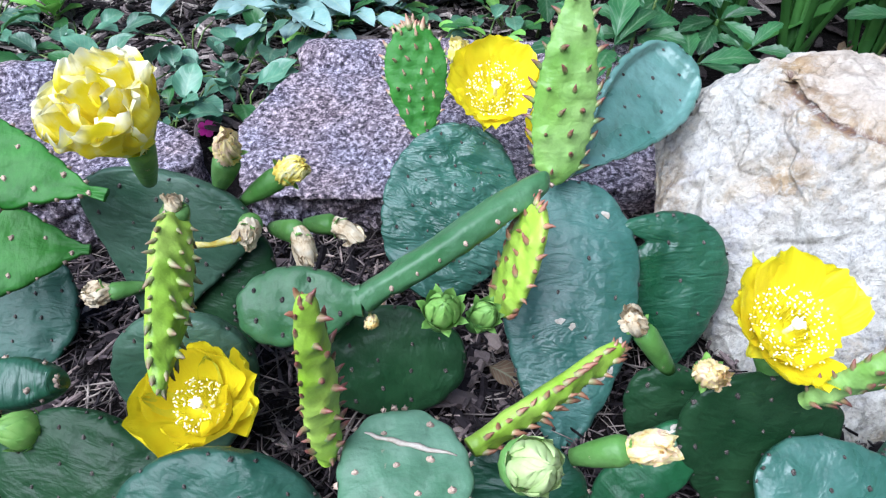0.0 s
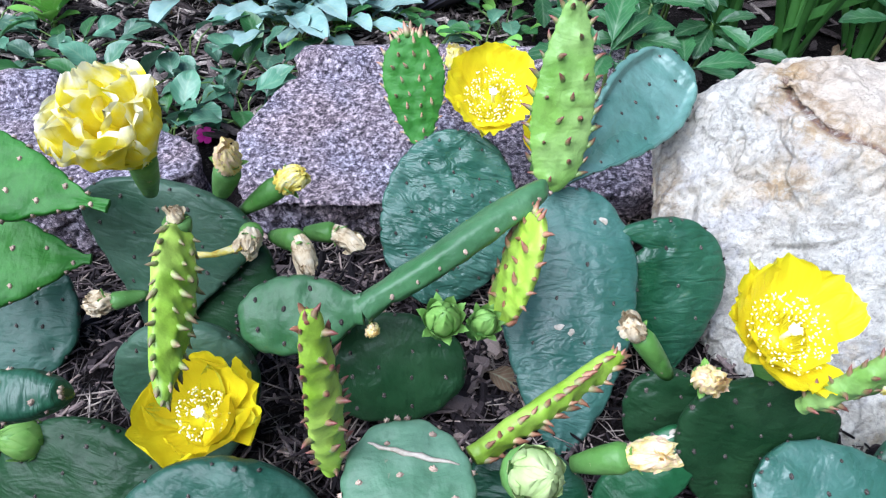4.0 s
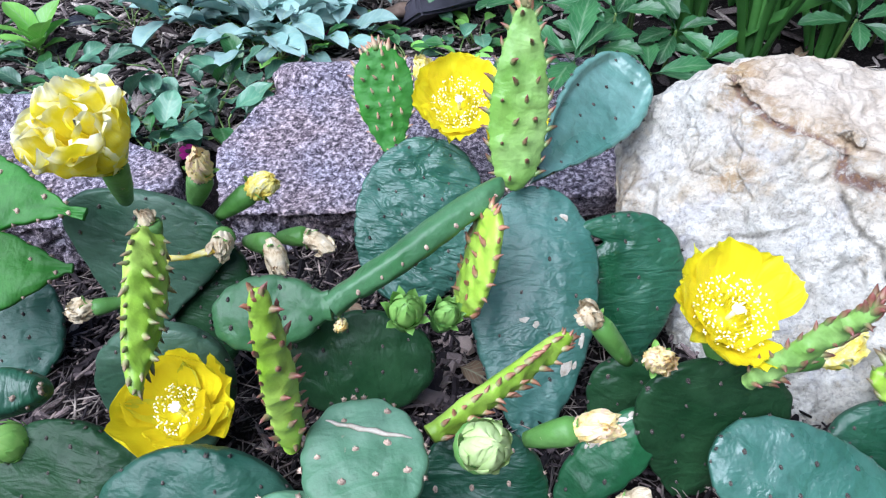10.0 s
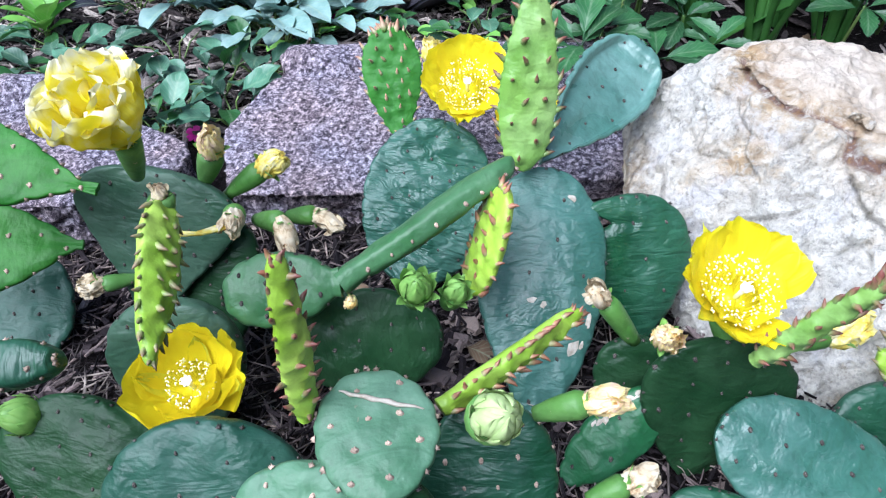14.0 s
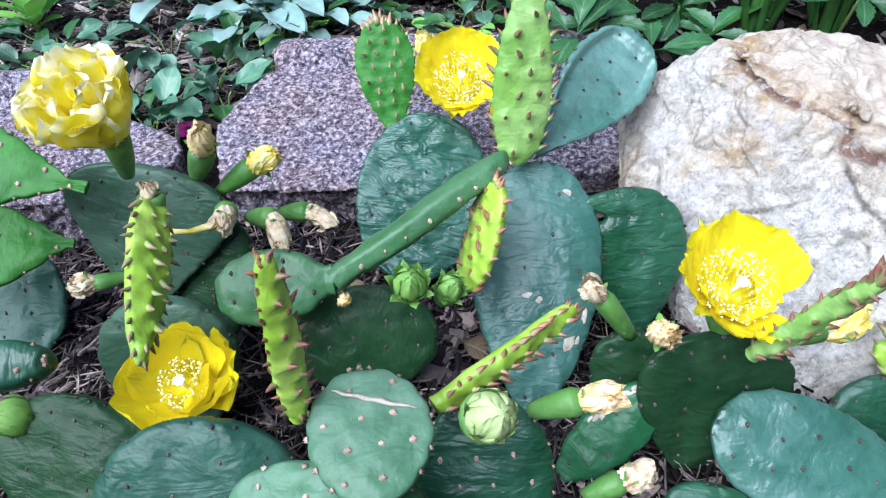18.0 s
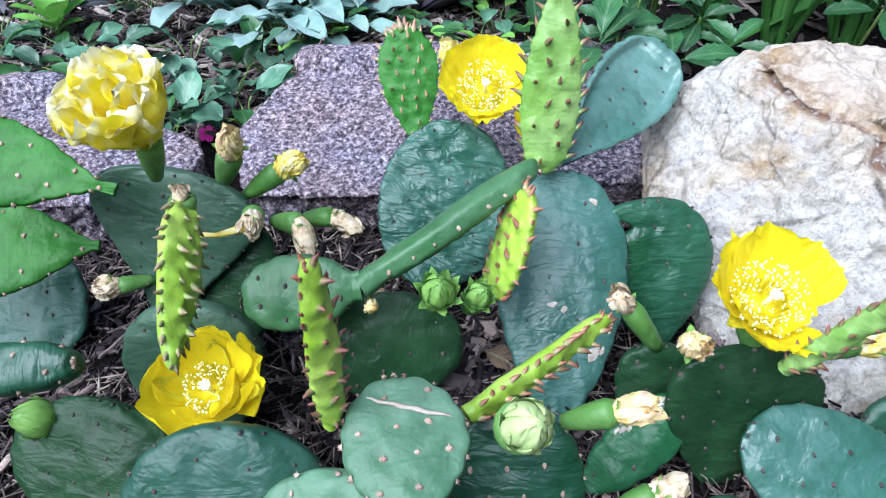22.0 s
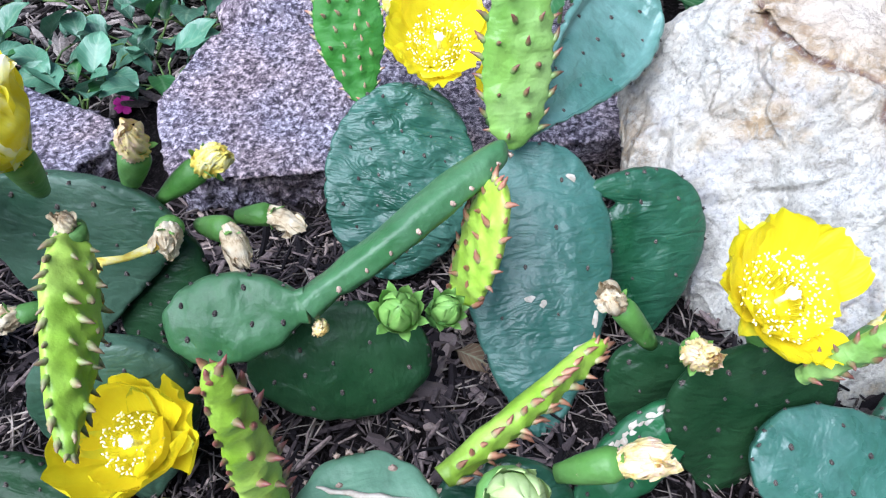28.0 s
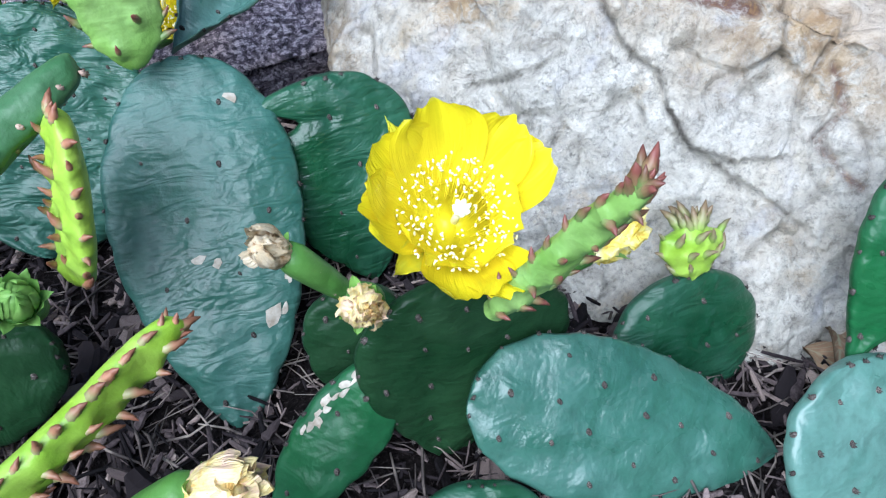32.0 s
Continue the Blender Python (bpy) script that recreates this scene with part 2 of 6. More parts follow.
M["young"] = pad_material("young_green_skin", (0.140, 0.310, 0.045), (0.225, 0.405, 0.080), (0.36, 0.52, 0.20), 0.40, spec=0.5)
M["young_bright"] = pad_material("bright_shoot_skin", (0.150, 0.330, 0.012), (0.320, 0.510, 0.028), (0.46, 0.62, 0.13), 0.40, ripples=0.06)
M["ovary"] = pad_material("fruit_skin", (0.050, 0.165, 0.026), (0.100, 0.250, 0.042), (0.20, 0.35, 0.12), 0.44, spec=0.5)
M["areole"] = leafy("areole_felt", [(0.36, (0.012, 0.010, 0.010)), (0.52, (0.050, 0.040, 0.034)), (0.68, (0.36, 0.32, 0.28))], 1100, 0.9, shift=0.4)
M["areole_light"] = leafy("areole_pale_felt", [(0.3, (0.26, 0.14, 0.10)), (0.7, (0.60, 0.49, 0.38))], 900, 0.9, shift=0.35)
M["scale_red"] = leaflet_material("red_leaflet", (0.42, 0.40, 0.18), (0.40, 0.20, 0.11), (0.24, 0.095, 0.055))
M["scale_green"] = leaflet_material("green_leaflet", (0.30, 0.46, 0.08), (0.30, 0.32, 0.13), (0.20, 0.14, 0.075))
M["scale_olive"] = leaflet_material("olive_leaflet", (0.24, 0.36, 0.11), (0.24, 0.19, 0.085), (0.19, 0.065, 0.05))
M["scale_tan"] = leaflet_material("dry_leaflet", (0.16, 0.30, 0.07), (0.46, 0.36, 0.22), (0.40, 0.20, 0.13))
M["petal"] = leafy("yellow_petal", [(0.3, (0.92, 0.77, 0.002)), (0.75, (0.96, 0.86, 0.004))], 60, 0.40, 0.30, shift=0.05, tip=((0.95, 0.90, 0.48), 0.88, 1.0), pleat=0.5)
M["petal_pale"] = leafy("pale_yellow_petal", [(0.46, (0.96, 0.84, 0.006)), (0.54, (0.97, 0.90, 0.10)), (0.63, (0.97, 0.96, 0.80))], 30, 0.45, 0.35, shift=0.03, tip=((0.97, 0.96, 0.84), 0.85, 1.6), pleat=0.4)
M["sepal"] = leafy("green_yellow_sepal", [(0.35, (0.86, 0.78, 0.01)), (0.7, (0.66, 0.70, 0.06))], 90, 0.5, 0.25, shift=0.1)
M["stamen"] = leafy("stamen_yellow", [(0.3, (0.92, 0.77, 0.004)), (0.7, (0.94, 0.84, 0.03))], 90, 0.6, 0.2, shift=0.05)
M["anther"] = leafy("pollen_cream", [(0.3, (0.88, 0.82, 0.45)), (0.7, (0.92, 0.88, 0.60))], 300, 0.8, shift=0.05)
M["stigma"] = leafy("stigma_white", [(0.3, (0.85, 0.84, 0.62)), (0.7, (0.9, 0.9, 0.75))], 300, 0.6, shift=0.02)
M["dry"] = leafy("dry_petal_tan", [(0.34, (0.40, 0.25, 0.12)), (0.46, (0.74, 0.60, 0.38)), (0.66, (0.88, 0.78, 0.58))], 150, 0.7, 0.15, shift=0.06, bump_scale=600, pleat=0.9)
M["dry_yellow"] = leafy("wilted_yellow_petal", [(0.34, (0.80, 0.52, 0.06)), (0.46, (0.93, 0.79, 0.14)), (0.64, (0.95, 0.88, 0.52))], 130, 0.6, 0.15, shift=0.06, bump_scale=600, pleat=0.9)
M["dry_pink"] = leafy("wilted_pink_petal", [(0.34, (0.86, 0.54, 0.15)), (0.46, (0.94, 0.79, 0.34)), (0.60, (0.94, 0.68, 0.48))], 150, 0.6, 0.15, shift=0.06, bump_scale=600, pleat=0.9)
M["bud_scale"] = leafy("bud_scale_green", [(0.3, (0.13, 0.31, 0.05)), (0.7, (0.27, 0.46, 0.11))], 90, 0.55, 0.1, shift=0.12)
M["bud_pale"] = leafy("pale_bud_scale", [(0.3, (0.36, 0.54, 0.16)), (0.7, (0.60, 0.70, 0.34))], 90, 0.6, 0.1, shift=0.1)
M["scar"] = leafy("dry_scar_skin", [(0.3, (0.30, 0.24, 0.17)), (0.45, (0.44, 0.39, 0.31)), (0.65, (0.60, 0.56, 0.47))], 200, 0.85, shift=0.15)
M["leaf_dark"] = leafy("dark_groundcover_leaf", [(0.3, (0.046, 0.135, 0.078)), (0.7, (0.115, 0.250, 0.155))], 40, 0.32, 0.12, veins=0.14, shift=0.4)
M["leaf_green"] = leafy("fresh_green_leaf", [(0.3, (0.022, 0.105, 0.026)), (0.7, (0.055, 0.190, 0.045))], 30, 0.4, 0.2, veins=0.10, shift=0.2)
M["leaf_toothed"] = leafy("toothed_leaf", [(0.3, (0.014, 0.070, 0.022)), (0.7, (0.040, 0.135, 0.042))], 30, 0.36, 0.15, veins=0.12, shift=0.3)
M["leaf_bright"] = leafy("bright_green_leaf", [(0.3, (0.15, 0.42, 0.05)), (0.7, (0.28, 0.56, 0.11))], 30, 0.4, 0.25, veins=0.2, shift=0.2)
M["leaf_silver"] = leafy("silvery_leaf", [(0.3, (0.12, 0.25, 0.21)), (0.7, (0.30, 0.43, 0.40))], 30, 0.65, 0.1, veins=0.2, shift=0.2)
M["leaf_purple"] = leafy("dark_purple_leaf", [(0.3, (0.022, 0.022, 0.032)), (0.7, (0.055, 0.055, 0.080))], 30, 0.45, 0.05, veins=0.2, shift=0.2)
M["leaf_brown"] = leafy("dead_brown_leaf", [(0.3, (0.12, 0.07, 0.04)), (0.7, (0.33, 0.22, 0.13))], 50, 0.8, 0.1, veins=0.2, shift=0.35)
M["strap"] = leafy("strap_leaf_green", [(0.3, (0.024, 0.090, 0.016)), (0.7, (0.055, 0.165, 0.030))], 25, 0.4, 0.12, shift=0.25)
M["pink"] = leafy("magenta_petal", [(0.3, (0.55, 0.01, 0.28)), (0.7, (0.72, 0.04, 0.42))], 60, 0.5, 0.2, shift=0.1)
M["stem"] = leafy("plant_stem", [(0.3, (0.07, 0.16, 0.03)), (0.7, (0.16, 0.22, 0.06))], 60, 0.5, shift=0.2)
M["chip"] = chip_material("mulch_chip", [(0.0, (0.008, 0.007, 0.008)), (0.40, (0.030, 0.024, 0.026)), (0.66, (0.090, 0.070, 0.070)), (0.86, (0.20, 0.155, 0.145)), (1.0, (0.42, 0.33, 0.28))])
M["litter"] = chip_material("brown_litter", [(0.0, (0.015, 0.012, 0.012)), (0.35, (0.095, 0.075, 0.072)), (0.7, (0.25, 0.205, 0.19)), (1.0, (0.52, 0.45, 0.39))])
M["straw"] = leafy("dry_straw", [(0.36, (0.030, 0.024, 0.022)), (0.5, (0.11, 0.088, 0.078)), (0.68, (0.44, 0.37, 0.31))], 45, 0.8, shift=0.5)
M["bark"] = leafy("weathered_wood", [(0.3, (0.12, 0.075, 0.05)), (0.7, (0.36, 0.25, 0.19))], 60, 0.85, shift=0.3)
M["wall"] = leafy("wall_render", [(0.3, (0.10, 0.085, 0.07)), (0.7, (0.16, 0.135, 0.11))], 6, 0.9, shift=0.05, bump_scale=80)
M["slate"] = leafy("dark_slate", [(0.3, (0.040, 0.038, 0.052)), (0.7, (0.085, 0.080, 0.105))], 40, 0.6, shift=0.1)


def soil_material():
    m, nt, p = nodes_of("soil_and_mulch")
    a = tex(nt, "noise", 260, detail=9, rough=0.78, distortion=1.2)
    b = tex(nt, "noise", 18, detail=4)
    c = ramp(nt, a.outputs[0], [(0.38, (0.006, 0.005, 0.005)), (0.55, (0.030, 0.024, 0.024)), (0.68, (0.17, 0.14, 0.13))]).outputs[0]
    c = mix(nt, ramp(nt, b.outputs[0], [(0.4, 0.0), (0.7, 0.6)]).outputs[0], c, (0.45, 0.40, 0.37), "MULTIPLY")
    nt.links.new(c, p.inputs["Base Color"])
    p.inputs["Roughness"].default_value = 0.95
    p.inputs["Specular IOR Level"].default_value = 0.1
    bump(nt, p, a.outputs[0], 1.0, 0.008)
    return m


def stone_material():
    """Exposed aggregate: white, grey and dark grains in a violet-grey matrix."""
    m, nt, p = nodes_of("speckled_stone")
    cells = tex(nt, "voronoi", 330)
    dist = tex(nt, "noise", 250, detail=7, rough=0.8)
    big = tex(nt, "noise", 14, detail=3)
    base = ramp(nt, dist.outputs[0], [(0.42, (0.008, 0.008, 0.012)), (0.455, (0.080, 0.070, 0.095)), (0.525, (0.215, 0.185, 0.230)), (0.56, (0.84, 0.81, 0.83))]).outputs[0]
    rnd = ramp(nt, cells.outputs["Color"], [(0.28, (0.010, 0.010, 0.016)), (0.35, (0.10, 0.088, 0.115)), (0.58, (0.26, 0.22, 0.25)), (0.66, (0.70, 0.66, 0.68))]).outputs[0]
    col = mix(nt, 0.28, base, rnd)
    tint = ramp(nt, big.outputs[0], [(0.40, (0.92, 0.90, 1.0)), (0.62, (1.0, 0.86, 0.84))]).outputs[0]
    col = mix(nt, 1.0, col, tint, "MULTIPLY")
    nt.links.new(col, p.inputs["Base Color"])
    p.inputs["Roughness"].default_value = 0.85
    bump(nt, p, dist.outputs[0], 1.0, 0.0035)
    return m


def rock_material():
    """Milky quartzite: grey and ochre patches, angular cracks, a rusty seam."""
    m, nt, p = nodes_of("white_quartzite")
    big = tex(nt, "noise", 11, detail=5, rough=0.6)
    mid = tex(nt, "noise", 75, detail=8, rough=0.7, distortion=0.5)
    fine = tex(nt, "noise", 420, detail=5, rough=0.65)
    col = ramp(nt, mid.outputs[0], [(0.30, (0.32, 0.292, 0.245)), (0.41, (0.50, 0.473, 0.412)), (0.53, (0.63, 0.605, 0.535)), (0.68, (0.74, 0.720, 0.650))]).outputs[0]
    col = mix(nt, ramp(nt, big.outputs[0], [(0.50, 0.0), (0.66, 0.4)]).outputs[0], col, (0.64, 0.56, 0.43))
    och = tex(nt, "noise", 38, detail=7, rough=0.72)
    col = mix(nt, ramp(nt, och.outputs[0], [(0.56, 0.0), (0.70, 0.6)]).outputs[0], col, (0.54, 0.41, 0.24))
    grey = tex(nt, "noise", 30, detail=6, rough=0.65, distortion=0.6)
    col = mix(nt, ramp(nt, grey.outputs[0], [(0.55, 0.0), (0.68, 0.55)]).outputs[0], col, (0.50, 0.50, 0.53))
    col = mix(nt, ramp(nt, fine.outputs[0], [(0.32, 0.5), (0.46, 0.0)]).outputs[0], col, (0.30, 0.275, 0.25))
    # veins: thin wandering lines where a noise crosses its middle, broken up by another
    for sc, wd, dk, lo in ((13, 0.007, 0.40, 0.52), (30, 0.009, 0.28, 0.54)):
        vein = tex(nt, "noise", sc, detail=5, rough=0.62, distortion=0.35)
        off = nt.nodes.new("ShaderNodeMath")
        off.operation = "SUBTRACT"
        nt.links.new(vein.outputs[0], off.inputs[0])
        off.inputs[1].default_value = 0.5
        ab = nt.nodes.new("ShaderNodeMath")
        ab.operation = "ABSOLUTE"
        nt.links.new(off.outputs[0], ab.inputs[0])
        line = ramp(nt, ab.outputs[0], [(0.0, dk), (wd, 0.0)])
        gate = tex(nt, "noise", sc * 0.6, detail=2)
        lm = mix(nt, 1.0, line.outputs[0], ramp(nt, gate.outputs[0], [(lo, 0.0), (lo + 0.10, 1.0)]).outputs[0], "MULTIPLY")
        col = mix(nt, lm, col, (0.24, 0.22, 0.20))
        bump(nt, p, lm, 0.5, -0.002)
    col = mix(nt, 1.0, col, ramp(nt, tex(nt, "noise", 190, detail=7, rough=0.8).outputs[0], [(0.38, 0.62), (0.47, 1.0), (0.64, 1.14)]).outputs[0], "MULTIPLY")

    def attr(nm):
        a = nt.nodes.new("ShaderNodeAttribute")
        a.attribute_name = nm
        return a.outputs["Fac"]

    rn = tex(nt, "noise", 110, detail=8, rough=0.78, distortion=0.6)
    broken = ramp(nt, rn.outputs[0], [(0.40, 0.08), (0.54, 1.0)]).outputs[0]
    warm = ramp(nt, mid.outputs[0], [(0.30, (0.36, 0.28, 0.20)), (0.48, (0.62, 0.53, 0.42)), (0.70, (0.75, 0.67, 0.56))]).outputs[0]
    col = mix(nt, attr("warm"), col, warm)
    col = mix(nt, mix(nt, 1.0, attr("ochre"), broken, "MULTIPLY"), col, ramp(nt, mid.outputs[0], [(0.35, (0.30, 0.17, 0.06)), (0.65, (0.50, 0.35, 0.17))]).outputs[0])
    # brown stain and the shade inside the cracks, both put into the colour
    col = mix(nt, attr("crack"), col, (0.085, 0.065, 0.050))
    col = mix(nt, mix(nt, 1.0, attr("rust"), broken, "MULTIPLY"), col, ramp(nt, rn.outputs[0], [(0.40, (0.070, 0.034, 0.042)), (0.52, (0.135, 0.068, 0.062)), (0.64, (0.32, 0.19, 0.08))]).outputs[0])
    nt.links.new(col, p.inputs["Base Color"])
    p.inputs["Roughness"].default_value = 0.62
    bump(nt, p, fine.outputs[0], 0.8, 0.0026)
    bump(nt, p, mid.outputs[0], 0.9, 0.0055)
    return m


M["soil"], M["stone"], M["rock"] = soil_material(), stone_material(), rock_material()


# ---- building helpers ----
def V(*a):
    return Vector(a)


def as_mesh(name, verts, faces, mats, smooth=True, uvs=None, slots=None):
    me = bpy.data.meshes.new(name)
    me.from_pydata([tuple(v) for v in verts], [], faces)
    for m in (mats if isinstance(mats, (list, tuple)) else [mats]):
        me.materials.append(M[m] if isinstance(m, str) else m)
    if smooth:
        me.polygons.foreach_set("use_smooth", [True] * len(me.polygons))
    if slots is not None:
        me.polygons.foreach_set("material_index", slots)
    if uvs is not None:
        lay = me.uv_layers.new(name="UVMap")
        flat = np.array(uvs, dtype=np.float32)[[l.vertex_index for l in me.loops]]
        lay.data.foreach_set("uv", flat.ravel())
    me.update()
    return me


def thing(name, at, label, category, group="", kind=""):
    e = new(name)
    e.location = at
    e.empty_display_size = 0.02
    return tagged(e, label, category, group, kind)


def under(ob, parent):
    """Hangs ob, built in world places, under a thing or a part."""
    ob.parent = parent
    if parent.type == "EMPTY":
        ob.matrix_parent_inverse = Matrix.Translation(-parent.location)
    return ob


def part(name, mesh, parent, label="", m=None, kind=""):
    ob = new(name, mesh)
    if m is not None:
        ob.matrix_basis = m
    if label or kind:
        tagged(ob, label, kind=kind)
    return under(ob, parent)


def frame_of(z, hint=(0, 0, 1)):
    """A turn whose z axis is z."""
    z = Vector(z).normalized()
    h = Vector(hint)
    if abs(z.dot(h.normalized())) > 0.95:
        h = Vector((1, 0, 0))
    x = h.cross(z).normalized()
    y = z.cross(x)
    return Matrix((x, y, z)).transposed().to_4x4()


def placed(at, z, scale=1.0, spin=0.0, hint=(0, 0, 1)):
    s = scale if isinstance(scale, (tuple, list)) else (scale,) * 3
    return Matrix.Translation(at) @ frame_of(z, hint) @ Matrix.Rotation(spin, 4, "Z") @ Matrix.Diagonal((*s, 1))


def tube(points, radii, sides=8, flat=1.0):
    """Vertices and faces of a closed tapering tube along points."""
    verts, faces = [], []
    pts = [Vector(p) for p in points]
    n = len(pts)
    up = Vector((0.13, 0.31, 0.94))
    for i, p in enumerate(pts):
        d = (pts[min(i + 1, n - 1)] - pts[max(i - 1, 0)]).normalized()
        x = d.cross(up).normalized()
        y = x.cross(d)
        for k in range(sides):
            a = 2 * math.pi * k / sides
            verts.append(p + x * math.cos(a) * radii[i] + y * math.sin(a) * radii[i] * flat)
    for i in range(n - 1):
        for k in range(sides):
            a, b = i * sides + k, i * sides + (k + 1) % sides
            faces.append((a, b, b + sides, a + sides))
    faces.append(tuple(range(sides))[::-1])
    faces.append(tuple(range((n - 1) * sides, n * sides)))
    return verts, faces


class Shape:
    """Gathers pieces into one mesh."""

    def __init__(self):
        self.v, self.f, self.s = [], [], []

    def add(self, verts, faces, slot=0):
        o = len(self.v)
        self.v += [tuple(v) for v in verts]
        self.f += [tuple(i + o for i in f) for f in faces]
        self.s += [slot] * len(faces)

    def mesh(self, name, mats, smooth=True):
        return as_mesh(name, self.v, self.f, mats, smooth, slots=self.s)


# small shared meshes
def areole_mesh(name, felt):
    """A felted cushion with a ragged bristly crown."""
    rnd = random.Random(5)
    v, f, n = [], [], 10
    for r, z in ((1.05, -0.3), (0.85, 0.22), (0.55, 0.42), (0.22, 0.40)):
        for k in range(n):
            a = k * 2 * math.pi / n
            spike = (k % 2) * rnd.uniform(0.3, 0.9) if r == 0.55 else 0
            q = r * rnd.uniform(0.85, 1.15) * (1 + 0.5 * spike)
            v.append((q * math.cos(a) * 0.8, q * math.sin(a) * 1.15, z + spike))
    for i in range(3):
        for k in range(n):
            a, b = i * n + k, i * n + (k + 1) % n
            f.append((a, b, b + n, a + n))
    f.append(tuple(range(3 * n, 4 * n)))
    return as_mesh(name, v, f, felt)


def leaflet_mesh(name, mat):
    """The small fleshy cone leaf of a young pad, 1 long along z, curved."""
    pts = [V(0, 0, -0.1), V(0, 0.0, 0.12), V(0, 0.06, 0.4), V(0, 0.18, 0.72), V(0, 0.34, 1.0)]
    v, f = tube(pts, [0.20, 0.245, 0.225, 0.14, 0.02], 7)
    sh = Shape()
    sh.add(v, f)
    return sh.mesh(name, [mat])


AREOLE = areole_mesh("areole", "areole")
AREOLE_PALE = areole_mesh("areole_pale", "areole_light")
LEAFLET_RED = leaflet_mesh("leaflet_red", "scale_red")
LEAFLET_GREEN = leaflet_mesh("leaflet_green", "scale_green")
LEAFLET_OLIVE = leaflet_mesh("leaflet_olive", "scale_olive")
LEAFLET_TAN = leaflet_mesh("leaflet_tan", "scale_tan")


PADS = []


class Pad:
    """A flattened cactus joint from base to tip; n is the way that its face looks."""

    def __init__(self, base, tip, width, n, wide=0.58, thick=0.013, cup=0.0, bend=0.0, ripple=0.0004, seed=0, neck=0.0, rim=0.0, notch=None, point=0.5):
        self.b, tip = Vector(base), Vector(tip)
        ax = tip - self.b
        self.len = ax.length
        self.ax = ax / self.len
        n = Vector(n)
        self.n = (n - self.ax * n.dot(self.ax)).normalized()
        self.w = self.ax.cross(self.n)
        self.width, self.thick, self.cup, self.bend, self.ripple = width, thick, cup, bend, ripple
        self.q, self.point = point * wide / (1 - wide), point
        top = wide ** self.q * (1 - wide) ** point
        self.top, self.seed, self.neck, self.rim, self.notch = top, seed, neck, rim, notch

    def half(self, s, side=0.0):
        f = (max(s, 0) ** self.q) * (max(1 - s, 0) ** self.point) / self.top
        f = max(f, self.neck * max(0.0, 1 - s * 2.5) ** 0.5 if s < 0.4 else 0)
        f *= 1 + 0.05 * noise.noise(V(s * 2.3, side * 1.7, self.seed * 3.7))
        if self.notch:
            at, deep, sd = self.notch
            if sd * side > 0:
                f *= (1 - deep * math.exp(-((s - at) / 0.05) ** 2)) * (1 + 0.5 * math.exp(-((s - at - 0.13) / 0.05) ** 2))
        return f * self.width / 2

    def lift(self, s, v):
        """How far the middle sheet is out of its plane at s along and v across (-1 to 1)."""
        o = self.cup * (v * v) + self.bend * (2 * s - 1) ** 2
        if self.rim:
            e = max(abs(v), 2 * s - 1.0)
            t = max(0.0, min(1.0, (e - 0.76) / 0.10))
            o += self.rim * t * t * (3 - 2 * t)
        p = V(s * self.len, v * self.width / 2, self.seed)
        o += 0.0022 * noise.noise(p * 28) + 0.0009 * noise.noise(p * 75)
        if self.ripple:
            o += self.ripple * noise.noise(V(s * self.len * 120 + 1.5 * noise.noise(p * 40), v * self.width * 22, self.seed))
        return o

    def at(self, s, v, out=1.0):
        """A place on the face (out=1) or the back (-1)."""
        h = self.half(s, v)
        t = self.thick / 2 * min(1.0, (h / (self.width / 2) + 1e-6) ** 0.45)
        y = out * t * max(0.0, 1 - v * v) ** 0.3
        return self.b + self.ax * (s * self.len) + self.w * (v * h) + self.n * (y + self.lift(s, v))

    def mesh(self, name, mat, ns=58, nr=64, spots=(), swell=0.0, reach=0.004):
        verts, faces, uvs = [], [], []
        for i in range(ns + 1):
            s = 0.5 - 0.5 * math.cos(math.pi * i / ns)
            s = 0.004 + 0.992 * s
            for k in range(nr):
                a = 2 * math.pi * k / nr
                c, sn = math.cos(a), math.sin(a)
                h = self.half(s, c)
                t = self.thick / 2 * min(1.0, (h / (self.width / 2) + 1e-6) ** 0.45)
                y = math.copysign(abs(sn) ** 0.6, sn) * t
                verts.append(self.b + self.ax * (s * self.len) + self.w * (c * h) + self.n * (y + self.lift(s, c)))
                uvs.append((c * h + self.seed, s * self.len + (0.3 if sn < 0 else 0)))
        for i in range(ns):
            for k in range(nr):
                a, b = i * nr + k, i * nr + (k + 1) % nr
                faces.append((a, b, b + nr, a + nr))
        faces.append(tuple(range(nr))[::-1])
        faces.append(tuple(range(ns * nr, (ns + 1) * nr)))
        if swell and spots:
            pos = np.array([tuple(v) for v in verts])
            for at, way in spots:
                d2 = ((pos - np.array(at)) ** 2).sum(1)
                pos += np.outer(swell * np.exp(-d2 / reach ** 2), np.array(way))
            verts = [tuple(v) for v in pos]
        return as_mesh(name, verts, faces, mat, uvs=uvs)


